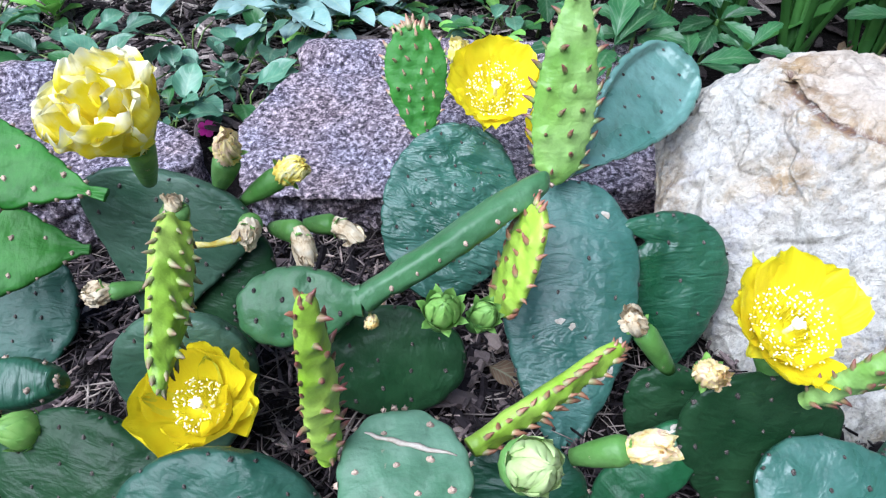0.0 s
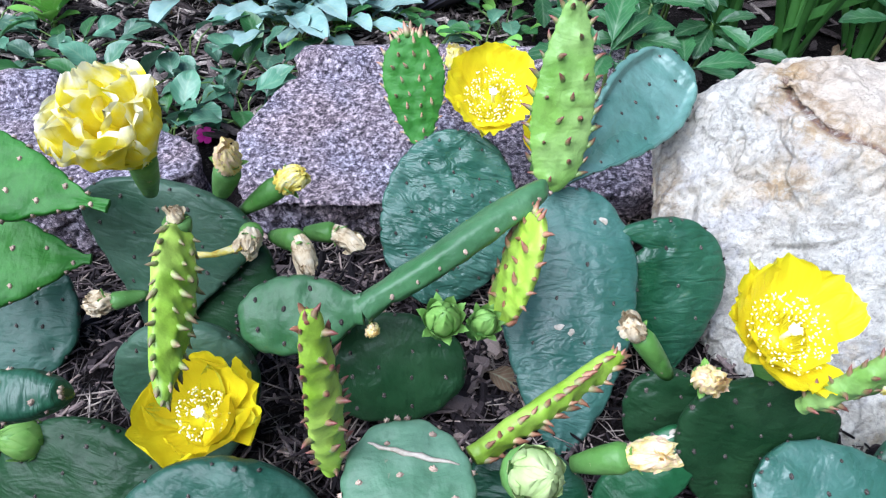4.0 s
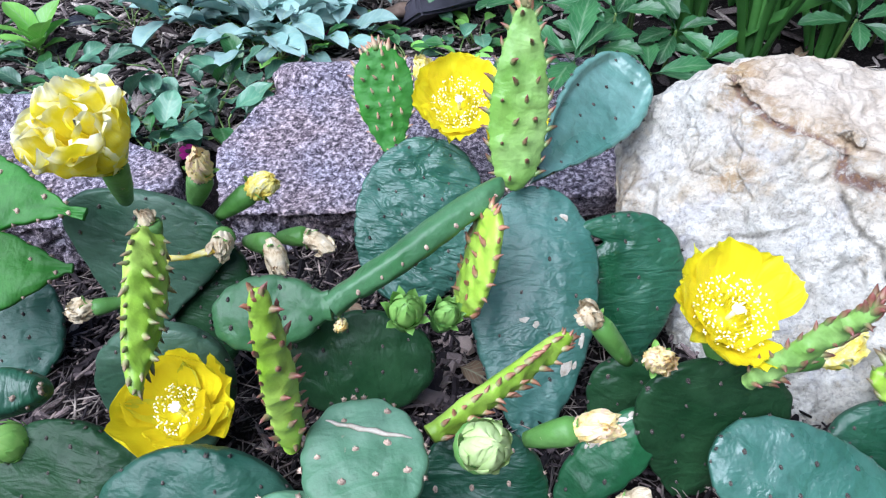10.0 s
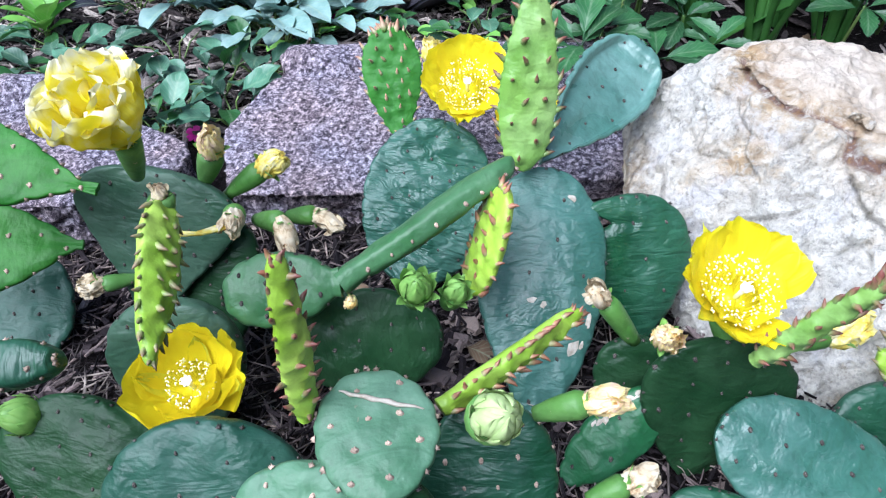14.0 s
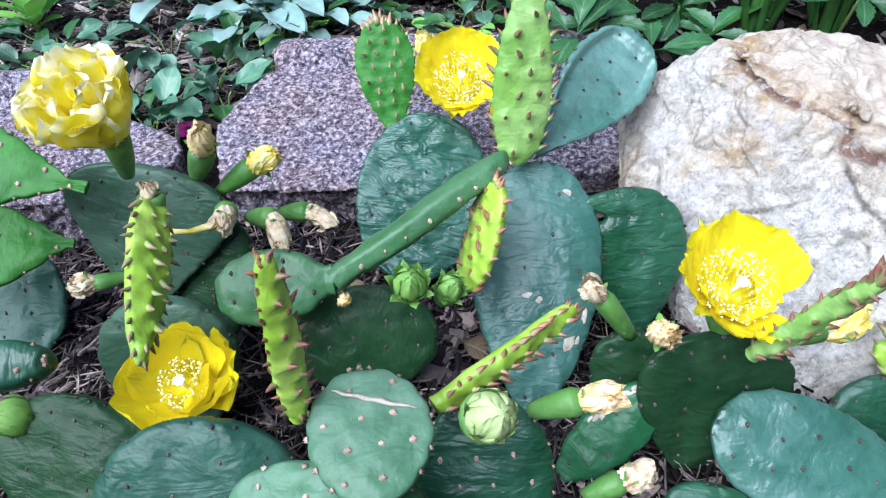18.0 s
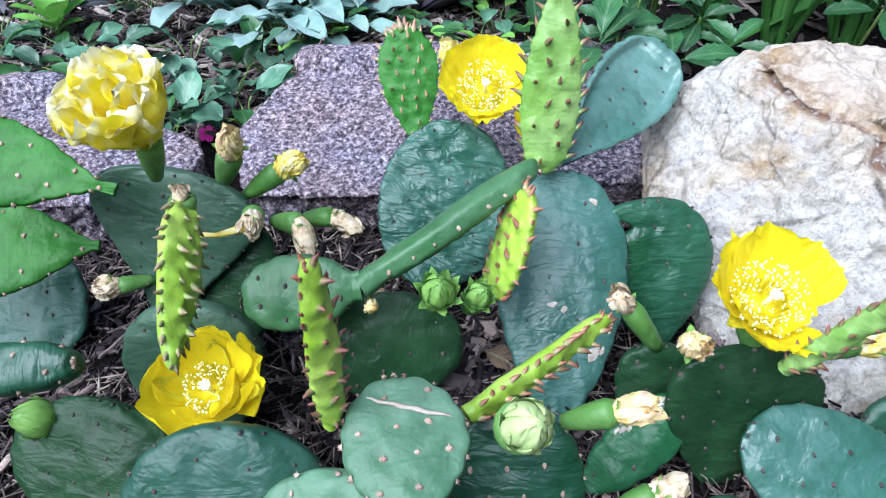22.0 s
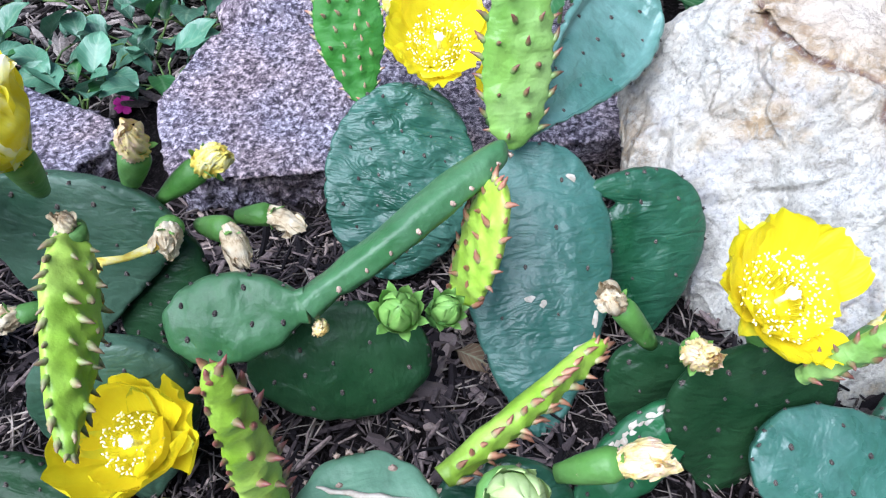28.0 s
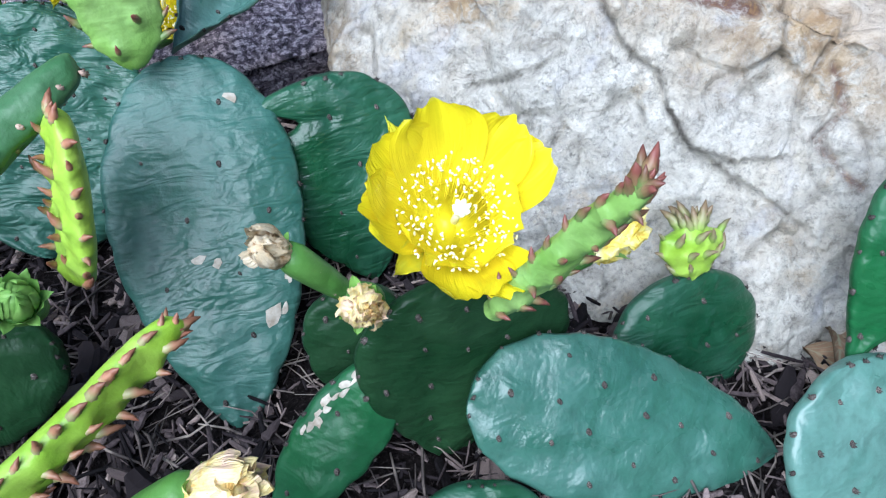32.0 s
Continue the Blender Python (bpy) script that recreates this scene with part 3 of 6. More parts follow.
def add_pad(parent, base, tip, width, n, mat="pad", label="", areoles="old", gap=0.021, size=0.0012, back=False, name="pad", crown=0, crown_size=0.009, crown_mesh=None, swell=-0.0012, **kw):
    """One joint with its areoles, or with the little leaves of a young one."""
    p = Pad(base, tip, width, n, **kw)
    PADS.append(p)
    rnd = random.Random(int(p.seed * 101 + 17))
    spots = []
    rows = max(2, int(p.len / gap * 1.15))
    for i in range(rows):
        s = (i + 0.7) / (rows + 0.5)
        h = p.half(s)
        m = max(1, int(2 * h / gap))
        for k in range(m):
            v = ((k + 0.5 + 0.25 * (i % 2 * 2 - 1)) / m * 2 - 1) * 0.82 + rnd.uniform(-0.06, 0.06)
            for side in ((1, -1) if back else (1,)):
                spots.append((s + rnd.uniform(-0.02, 0.02), v, side * p.n, side))
    m = int(p.len / gap * 1.35)
    for i in range(m):
        s = 0.06 + 0.92 * (i + rnd.uniform(0.3, 0.7)) / m
        for sd in (-1, 1):
            spots.append((s, sd * 0.995, (p.w * sd + p.ax * (s - 0.45) * 1.4).normalized(), 1))
    for k in range(3):
        spots.append((0.985, (k - 1) * 0.7, (p.ax + p.w * (k - 1) * 0.7).normalized(), 1))
    grown = areoles in ("red", "green", "tan", "olive")
    bumps = [(p.at(s, v, side), way) for s, v, way, side in spots if 0.03 < s < 1]
    ob = part(name, p.mesh(name, mat, spots=bumps, swell=0.0022 if grown else swell, reach=0.0034 if grown else 0.0042), parent, label)
    for s, v, way, side in spots:
        if not 0.03 < s < 1:
            continue
        at = p.at(s, v, side) + way * (0.0009 if grown else 0.8 * swell + 0.0002)
        if areoles == "old":
            part("areole", AREOLE, ob, m=placed(at, way, size * rnd.uniform(0.7, 1.25), rnd.uniform(-0.4, 0.4)))
        elif areoles == "pale":
            part("areole", AREOLE_PALE, ob, m=placed(at, way, size * rnd.uniform(0.8, 1.3), rnd.uniform(-0.4, 0.4)))
        else:
            lean = (way + p.ax * 0.9 + V(rnd.uniform(-.2, .2), rnd.uniform(-.2, .2), rnd.uniform(-.2, .2))).normalized()
            me = {"red": LEAFLET_RED, "green": LEAFLET_GREEN, "tan": LEAFLET_TAN, "olive": LEAFLET_OLIVE}[areoles]
            part("leaflet", me, ob, m=placed(at, lean, size * rnd.uniform(0.6, 1.0), rnd.uniform(0, 6.28)))
    for k in range(crown):
        a = k * 2.4
        r = math.sqrt((k + 0.5) / crown)
        v = r * math.cos(a) * 0.75
        s = 0.992 - 0.10 * abs(v) * (1 if p.width < 0.03 else 0.6)
        at = p.at(s, v, math.sin(a))
        lean = (p.ax + (p.w * math.cos(a) + p.n * math.sin(a)) * 0.55 * r).normalized()
        part("leaflet", crown_mesh or LEAFLET_RED, ob, m=placed(at, lean, crown_size * rnd.uniform(0.7, 1.15), a))
    return p, ob


def ovary(base, top, r0, r1, sides=14):
    b, t = Vector(base), Vector(top)
    pts = [b.lerp(t, k) for k in (0, 0.15, 0.35, 0.6, 0.85, 1.0)]
    rr = [r0 * 0.85, r0, r0 + (r1 - r0) * 0.45, r0 + (r1 - r0) * 0.8, r1, r1 * 0.8]
    return tube(pts, rr, sides)


def petal_mesh(name, mat, length, width, open0, open1, cup=0.25, ruffle=0.1, seed=0, notch=0.06, nu=12, nv=9, twist=0.0, point=False, mucro=0.045):
    """A petal growing from the origin along z and leaning out to x; angles in degrees from the axis."""
    verts, faces, uvs = [], [], []
    x, z = 0.0, 0.0
    for i in range(nu + 1):
        u = i / nu
        a = radians(open0 + (open1 - open0) * u)
        if i:
            x += math.sin(a) * length / nu
            z += math.cos(a) * length / nu
        f = (0.24 + 0.76 * u ** 0.72) * max(0.0, 1 - max(0, (u - 0.58) / 0.47) ** 2.4) ** 0.5
        if point:
            f = 1.35 * u ** 0.5 * (1 - u) ** 0.55 + 0.25 * (1 - u)
        nx, nz = -math.cos(a), math.sin(a)
        for k in range(nv):
            v = 2 * k / (nv - 1) - 1
            hw = width / 2 * f
            q = V(u * 3.1, v * 1.9, seed * 2.37)
            lift = cup * hw * v * v + ruffle * width * noise.noise(q * 1.3) * u * u + 0.5 * ruffle * width * noise.noise(q * 3.1) * u ** 3 * abs(v)
            tipcut = notch * length * (u ** 8) * (noise.noise(V(v * 2.6, seed, 1.0)) + 0.35 * (1 - abs(v)) - 0.2)
            tipcut += mucro * length * u ** 8 * max(0.0, 1 - abs(v) * 4)
            ca = twist * u
            y = v * hw * math.cos(ca)
            lift += v * hw * math.sin(ca)
            verts.append((x + nx * lift + math.sin(a) * tipcut, y, z + nz * lift + math.cos(a) * tipcut))
            uvs.append((v, u * 3))
    for i in range(nu):
        for k in range(nv - 1):
            a = i * nv + k
            faces.append((a, a + 1, a + nv + 1, a + nv))
    return as_mesh(name, verts, faces, mat, uvs=uvs)


PETALS = {}


def petal_of(key, **kw):
    if key not in PETALS:
        PETALS[key] = petal_mesh("petal", **kw)
    return PETALS[key]


def flower(parent, stalk, at, axis, size, label, pale=False, ring=(6, 5), opening=(38, 62), inner=(18, 44), stamens=True, seed=1, stalk_r=(0.006, 0.011), body_mat="ovary", lay=(), tuft=0.36):
    """A cactus flower: green ovary, sepals, petals in two rings, a ring of stamens and the stigma."""
    rnd = random.Random(seed)
    at, axis = Vector(at), Vector(axis).normalized()
    v, f = ovary(stalk, at, *stalk_r)
    body = part("flower", as_mesh("flower", v, f, body_mat), parent, label)
    spin0 = rnd.uniform(0, 6.28)
    for k in range(5):
        s, a = 0.35 + 0.13 * k, k * 2.4
        c = Vector(stalk).lerp(at, s)
        d = (frame_of(at - Vector(stalk)) @ Matrix.Rotation(a, 4, "Z")).to_3x3() @ V(1, 0, 0.4)
        r = stalk_r[0] + (stalk_r[1] - stalk_r[0]) * s
        part("areole", AREOLE_PALE, body, m=placed(c + d.normalized() * r * 0.93, d, 0.0015))
    rings = [("sepal", 5, size * 0.98, size * 0.40, opening[0] + 4, opening[1] + 8, "sepal", 0.14), ("petal", ring[0], size, size * 1.16, opening[0], opening[1], "petal_pale" if pale else "petal", 0.11),
             ("petal", ring[1], size * 0.97, size * 1.08, inner[0], inner[1], "petal_pale" if pale else "petal", 0.11)]
    if pale:
        rings[0] = ("sepal", 6, size * 0.42, size * 0.22, 60, 30, "sepal", 0.1)
        rings[1] = ("petal", ring[0], size, size * 1.15, opening[0], opening[1], "petal_pale", 0.15)
        rings[2] = ("petal", ring[1], size * 1.02, size * 1.05, inner[0], inner[1], "petal_pale", 0.16)
        rings += [("petal", 3, size * 1.08, size * 0.9, 32, 10, "petal_pale", 0.20), ("petal", 3, size * 1.02, size * 0.8, 14, 4, "petal_pale", 0.22)]
    for k, (turn, ln, wd, back) in enumerate(lay):
        me = petal_mesh("petal", "petal", size * ln, size * wd, opening[0] + back, opening[1] + back * 1.5, cup=0.34, ruffle=0.10, seed=seed * 17 + k, notch=0.025, nu=18, nv=15, mucro=0.035)
        part("petal", me, body, m=placed(at - axis * (0.004 + 0.0004 * (k % 3)), axis, 1.0, radians(turn)))
    if lay:
        rings = [("sepal", 4, size * 0.90, size * 0.34, opening[0] + 8, opening[1] + 16, "sepal", 0.14)]
    for j, (nm, count, ln, wd, o0, o1, mat, ruf) in enumerate(rings):
        for k in range(count):
            var = (k * 5 + j * 3 + seed) % 4
            key = (round(size, 4), nm, j, var, pale, opening, inner)
            me = petal_of(key, mat=mat, length=ln * (0.94 + 0.05 * var), width=wd * (1.05 - 0.05 * var), open0=o0 - 2 * var, open1=o1 + 5 * var - 7, cup=0.30 if nm == "petal" else 0.5, ruffle=ruf * (1.4 if pale else 1), seed=seed * 7 + var + j * 11, point=nm == "sepal", nu=20 if pale else 18, nv=17 if pale else 15, mucro=0.0 if pale else 0.03)
            spin = spin0 + (k + 0.5 * j) / count * 2 * math.pi + rnd.uniform(-0.12, 0.12)
            part(nm, me, body, m=placed(at - axis * 0.004, axis, 1.0, spin))
    if stamens:
        v, f = tube([at - axis * 0.002, at + axis * size * 0.04, at + axis * size * 0.18, at + axis * size * 0.17, at + axis * size * 0.16], [size * 0.10, size * 0.22, size * 0.30, size * 0.24, size * 0.05], 16)
        part("flower_cup", as_mesh("flower_cup", v, f, "petal"), body)
        sh = Shape()
        fr = frame_of(axis).to_3x3()
        for k in range(int(230 * tuft / 0.36)):
            r = size * (0.08 + tuft * math.sqrt(rnd.random()))
            a = rnd.uniform(0, 6.28)
            h = size * (rnd.uniform(0.30, 0.38) + 0.10 * r / size)
            foot = at + fr @ V(0.45 * r * math.cos(a), 0.45 * r * math.sin(a), 0.0)
            head = at + fr @ V(r * math.cos(a), r * math.sin(a), h)
            mid = foot.lerp(head, 0.5) + fr @ V(0.1 * r * math.cos(a), 0.1 * r * math.sin(a), 0)
            v, f = tube([foot, mid, head], [size * 0.003] * 3, 3)
            sh.add(v, f, 0)
            u = V(rnd.uniform(-1, 1), rnd.uniform(-1, 1), rnd.uniform(-1, 1)).normalized() * size * 0.017
            v, f = tube([head - u, head - u * 0.5, head + u * 0.5, head + u], [size * 0.003, size * 0.009, size * 0.009, size * 0.003], 5)
            sh.add(v, f, 1)
        part("stamen_ring", sh.mesh("stamen_ring", ["stamen", "anther"]), body, "ring of pale yellow stamens", kind="stuff")
        sh = Shape()
        v, f = tube([at, at + axis * size * 0.3, at + axis * size * 0.42], [size * 0.03, size * 0.028, size * 0.035], 8)
        sh.add(v, f)
        for k in range(7):
            d = fr @ V(math.cos(k * 0.9), math.sin(k * 0.9), 0.55)
            c = at + axis * size * 0.42
            v, f = tube([c, c + d * size * 0.035 + axis * size * 0.02, c + d * size * 0.06 + axis * size * 0.05], [size * 0.03, size * 0.032, size * 0.012], 6)
            sh.add(v, f)
        part("stigma", sh.mesh("stigma", ["stigma"]), body, "cream-white stigma")
    return body


def withered(parent, stalk, at, axis, size, mat="dry", label="", droop=(0, 0, 0), seed=1, stalk_r=(0.005, 0.0085), count=9, tightness=16, body_mat="ovary", long=1.0):
    """A spent flower: a green fruit with a crumpled tuft of dry petals."""
    rnd = random.Random(seed)
    size *= 1.05
    stalk_r = (stalk_r[0] * 0.8, stalk_r[1] * 0.82)
    at, axis = Vector(at), Vector(axis).normalized()
    v, f = ovary(stalk, at, *stalk_r)
    body = part("withered_flower", as_mesh("withered_flower", v, f, body_mat), parent, label)
    for k in range(6):
        s, a = 0.2 + 0.12 * k, k * 2.4
        c = Vector(stalk).lerp(at, s)
        d = (frame_of(at - Vector(stalk)) @ Matrix.Rotation(a, 4, "Z")).to_3x3() @ V(1, 0, 0.4)
        r = stalk_r[0] + (stalk_r[1] - stalk_r[0]) * s
        part("areole", AREOLE_PALE, body, m=placed(c + d.normalized() * r * 0.93, d, 0.0011))
    ax = (axis + Vector(droop)).normalized()
    nu, nv = 16, 48
    verts, faces = [], []
    for i in range(nu + 1):
        u = i / nu
        for k in range(nv):
            a = 2 * math.pi * k / nv
            d = V(math.cos(a), math.sin(a), 0)
            q = V(math.cos(a + 1.1 * u) * 2.3, math.sin(a + 1.1 * u) * 2.3, u * 0.8 + seed * 3.1)
            fold = 1 - 1.5 * abs(noise.noise(q * 1.5)) - 0.7 * abs(noise.noise(q * 3.6))
            r = size * 0.38 * (0.22 + 0.78 * math.sin(math.pi * min(1.0, 0.10 + 0.86 * u)) ** 0.7) * (0.62 + 0.55 * fold)
            verts.append(d * r + V(0, 0, size * long * (u * 0.92 + 0.16 * noise.noise(q * 2.2) * u)))
    for i in range(nu):
        for k in range(nv):
            a, b = i * nv + k, i * nv + (k + 1) % nv
            faces.append((a, b, b + nv, a + nv))
    faces.append(tuple(range(nu * nv, (nu + 1) * nv)))
    part("petal_tuft", as_mesh("petal_tuft", verts, faces, mat), body, "crumpled tuft of shrunken petals", m=placed(at - axis * 0.003, ax, 1.0, seed))
    for k in range(count):
        me = petal_mesh("dry_petal", mat, size * long * rnd.uniform(0.95, 1.25), size * rnd.uniform(0.5, 0.75), 42 + tightness * 0.4 + rnd.uniform(-14, 24), rnd.uniform(-85, -15), cup=rnd.uniform(0.3, 1.2), ruffle=0.36, seed=seed * 13 + k, notch=0.04, nu=12, nv=9, twist=rnd.uniform(-0.4, 0.4), mucro=0.0)
        part("dry_petal", me, body, m=placed(at - axis * 0.003, (ax + V(rnd.uniform(-.12, .12), rnd.uniform(-.12, .12), rnd.uniform(-.12, .12))), 1.0, k / count * 6.28 + rnd.uniform(-.3, .3)))
    for k in range(7):
        me = petal_of(("ds", round(size, 4), k % 3), mat="bud_scale", length=size * 0.66, width=size * 0.36, open0=46, open1=14 + 26 * (k % 3), cup=0.5, ruffle=0.1, seed=k, point=True)
        part("sepal", me, body, m=placed(at - axis * 0.003, axis, 1.0, k * 0.9))
    return body


def bud_scale(mat, rad, high, z0, z1, wide, off, flare, seed):
    """One scale lying on an egg-shaped bud of that radius and height, its tip lifted a little."""
    key = ("scale", mat, round(rad, 5), round(z0, 3), round(z1, 3), round(flare, 5), seed)
    if key in PETALS:
        return PETALS[key]
    verts, faces, uvs, nu, nv = [], [], [], 8, 7
    for i in range(nu + 1):
        u = i / nu
        z = z0 + (z1 - z0) * u
        r = rad * max(0.02, math.sin(math.pi * min(0.98, max(0.03, z * 0.86 + 0.12)))) ** 0.8 + off + flare * u ** 4
        w = wide * (0.55 + 0.9 * u) * max(0.0, 1 - u ** 2.2) ** 0.9
        for k in range(nv):
            v = 2 * k / (nv - 1) - 1
            a = v * w
            q = r + 0.05 * rad * (1 - v * v) - 0.02 * rad + 0.05 * rad * noise.noise(V(u * 2, v * 2, seed))
            verts.append((q * math.cos(a), q * math.sin(a), z * high + 0.03 * high * u * (1 - v * v)))
            uvs.append((v, u * 3))
    for i in range(nu):
        for k in range(nv - 1):
            a = i * nv + k
            faces.append((a, a + 1, a + nv + 1, a + nv))
    PETALS[key] = as_mesh("scale", verts, faces, mat, uvs=uvs)
    return PETALS[key]


def bud(parent, stalk, at, axis, size, mat="bud_scale", label="", seed=1, stalk_r=(0.005, 0.009), body_mat="ovary", spread=0.32):
    """A closed bud of overlapping scales on a short green fruit."""
    rnd = random.Random(seed)
    at, axis = Vector(at), Vector(axis).normalized()
    v, f = ovary(stalk, at + axis * 0.003, *stalk_r)
    body = part("bud", as_mesh("bud", v, f, body_mat), parent, label)
    rad, high = size * 0.47, size * 1.22
    foot = at - axis * size * 0.12
    pts = [foot + axis * high * z for z in (0.02, 0.15, 0.35, 0.6, 0.8, 0.95)]
    v, f = tube(pts, [rad * math.sin(math.pi * min(0.98, z * 0.86 + 0.12)) ** 0.8 * 0.96 for z in (0.02, 0.15, 0.35, 0.6, 0.8, 0.95)], 14)
    part("core", as_mesh("core", v, f, mat), body)
    for j, (count, z0, z1, wide, off, flare) in enumerate(((4, 0.30, 1.02, 0.85, 0.000, 0.02), (5, 0.18, 0.92, 0.66, 0.0006, 0.06 + 0.2 * spread), (6, 0.06, 0.70, 0.48, 0.0012, 0.12 + 0.45 * spread), (6, 0.0, 0.46, 0.36, 0.0016, 0.10 + 0.65 * spread))):
        for k in range(count):
            me = bud_scale(mat, rad, high, z0, z1 * (1 + 0.05 * (k % 2)), wide, off, flare * rad, j * 3 + k % 2)
            part("scale", me, body, m=placed(foot, axis, 1.0, (k + 0.5 * j) / count * 6.283 + rnd.uniform(-.12, .12)))
    return body


def patch(parent, p, s, v, size, seed=1):
    """A pale corky scar lying on a pad's face."""
    rnd = random.Random(seed)
    c = p.at(s, v)
    pts = []
    for k in range(9):
        a = k / 9 * 6.283
        r = rnd.uniform(0.5, 1.1)
        pts.append((size[0] * r * math.cos(a), size[1] * r * math.sin(a), 0.0))
    verts = [p.at(min(0.98, s + y / p.len), max(-.97, min(.97, v + x / (p.half(s) + 1e-6)))) + p.n * 0.0005 for x, y, _ in pts] + [c + p.n * 0.0011]
    faces = [(k, (k + 1) % 9, 9) for k in range(9)]
    return part("scar", as_mesh("scar", verts, faces, "scar"), parent, "pale dry scar")


# ---- ground, stones, rock ----
def gz(x, y):
    """Height of the soil: a bed that rises gently away from the path."""
    s = max(0.0, min(1.0, (y - 0.25) / 1.1))
    near = math.exp(-(x * x + (y - 0.5) ** 2) / 2.0)
    dip = 0.024 * math.exp(-((y - 0.475) / 0.055) ** 2) * max(0.0, min(1.0, (0.22 - x) / 0.06)) if -1 < x < 1 else 0.0
    return 0.085 * s * s * (3 - 2 * s) - dip + near * (0.006 * noise.noise(V(x * 9, y * 9, 3)) + 0.003 * noise.noise(V(x * 34, y * 34, 8)))


def build_ground():
    us = np.linspace(-1, 1, 181)
    xs = np.sinh(us * 9.2) / math.sinh(9.2) * 900
    ys = xs + 0.5
    verts = [(x, y, gz(x, y)) for y in ys for x in xs]
    n = len(xs)
    faces = [(j * n + i, j * n + i + 1, j * n + i + 1 + n, j * n + i + n) for j in range(n - 1) for i in range(n - 1)]
    return new("ground", as_mesh("ground", verts, faces, "soil"))


tagged(build_ground(), "dark garden soil covered with shredded bark mulch", "ground", kind="structure")


def shade_wall(name, a, b, height, label):
    """A plain rendered wall with a coping, added unseen to cut low sky light."""
    a, b = Vector(a), Vector(b)
    e = tagged(new(name), label, "wall", kind="structure")
    d = (b - a).normalized()
    side = V(-d.y, d.x, 0) * 0.1
    for nm, lo, hi, k in (("masonry", -0.1, height, 1.0), ("coping", height + 0.003, height + 0.06, 1.35)):
        v = [p + side * k * s + V(0, 0, z) for z in (lo, hi) for p, s in ((a, -1), (b, -1), (b, 1), (a, 1))]
        f = [(0, 1, 2, 3)[::-1], (4, 5, 6, 7), (0, 1, 5, 4), (1, 2, 6, 5), (2, 3, 7, 6), (3, 0, 4, 7)]
        part(nm, as_mesh(nm, v, f, "wall", smooth=False), e)
    return e


# added all round, out of view; the south one is low to admit more sky
shade_wall("shade_wall_south", (-2.6, -2.6, 0), (2.6, -2.6, 0), 1.2, "plain brown wall added out of view to block low sky")
shade_wall("shade_wall_north", (-2.6, 3.2, 0), (2.6, 3.2, 0), 2.3, "plain brown wall added out of view to block low sky")
shade_wall("shade_wall_west", (-2.7, -2.5, 0), (-2.7, 3.1, 0), 1.5, "plain brown wall added out of view to block low sky")
shade_wall("shade_wall_east", (2.7, -2.5, 0), (2.7, 3.1, 0), 2.3, "plain brown wall added out of view to block low sky")


def slab(name, outline, thick, label, rim=None, seed=0):
    """A cast stone block: an outline on its sloping top, worn edges, pitted faces."""
    bm = bmesh.new()
    top = [bm.verts.new(p) for p in outline]
    f = bm.faces.new(top)
    f.normal_update()
    if f.normal.z < 0:
        f.normal_flip()
    ex = bmesh.ops.extrude_face_region(bm, geom=[f])
    low = [g for g in ex["geom"] if isinstance(g, bmesh.types.BMVert)]
    for v in low:
        v.co.z -= thick
        v.co += V(0, 0.024 if v.co.y < 0.56 else 0.0, 0)
    bmesh.ops.recalc_face_normals(bm, faces=bm.faces)
    bmesh.ops.bevel(bm, geom=list(bm.edges), offset=0.007, segments=3, profile=0.6, affect="EDGES")
    bmesh.ops.triangulate(bm, faces=bm.faces)
    for _ in range(7):
        long = [e for e in bm.edges if e.calc_length() > (0.005 if min(v.co.y for v in e.verts) < 0.515 and max(v.co.x for v in e.verts) > -0.45 else 0.012)]
        if not long:
            break
        bmesh.ops.subdivide_edges(bm, edges=long, cuts=1)
        bmesh.ops.triangulate(bm, faces=bm.faces)
    bm.normal_update()
    for v in bm.verts:
        p = v.co
        d = 0.003 * noise.noise(p * 22 + V(seed, 0, 0)) + 0.0016 * noise.noise(p * 90) + 0.0009 * noise.noise(p * 240)
        if v.normal.z < 0.45:
            d += 0.007 * noise.noise(p * 45 + V(0, seed, 2)) + 0.006 * noise.noise(p * 120) + 0.003 * noise.noise(p * 260) - 0.004
        if rim and v.normal.z > 0.4:
            a, b = Vector(rim[0]), Vector(rim[1])
            t = max(0.0, min(1.0, (p - a).dot(b - a) / (b - a).length_squared))
            r = (p - a.lerp(b, t)).length
            d += 0.011 * max(0.0, min(1.0, 2 - r / 0.010)) - 0.006 * math.exp(-((r - 0.027) / 0.006) ** 2)
        v.co = p + v.normal * d
    me = bpy.data.meshes.new(name)
    bm.to_mesh(me)
    bm.free()
    me.materials.append(M["stone"])
    me.polygons.foreach_set("use_smooth", [True] * len(me.polygons))
    return tagged(new(name, me), label, "stone block")


slab("edging_stone", [(-0.148, 0.498, 0.042), (-0.158, 0.525, 0.048), (-0.168, 0.577, 0.0606), (-0.117, 0.688, 0.088), (0.01, 0.691, 0.089), (0.24, 0.685, 0.088), (0.235, 0.52, 0.046), (0.082, 0.502, 0.042), (-0.033, 0.498, 0.041), (-0.106, 0.494, 0.0415)],
     0.085, "violet-grey speckled stone block edging the bed", rim=((-0.117, 0.683, 0.087), (0.24, 0.680, 0.087)))
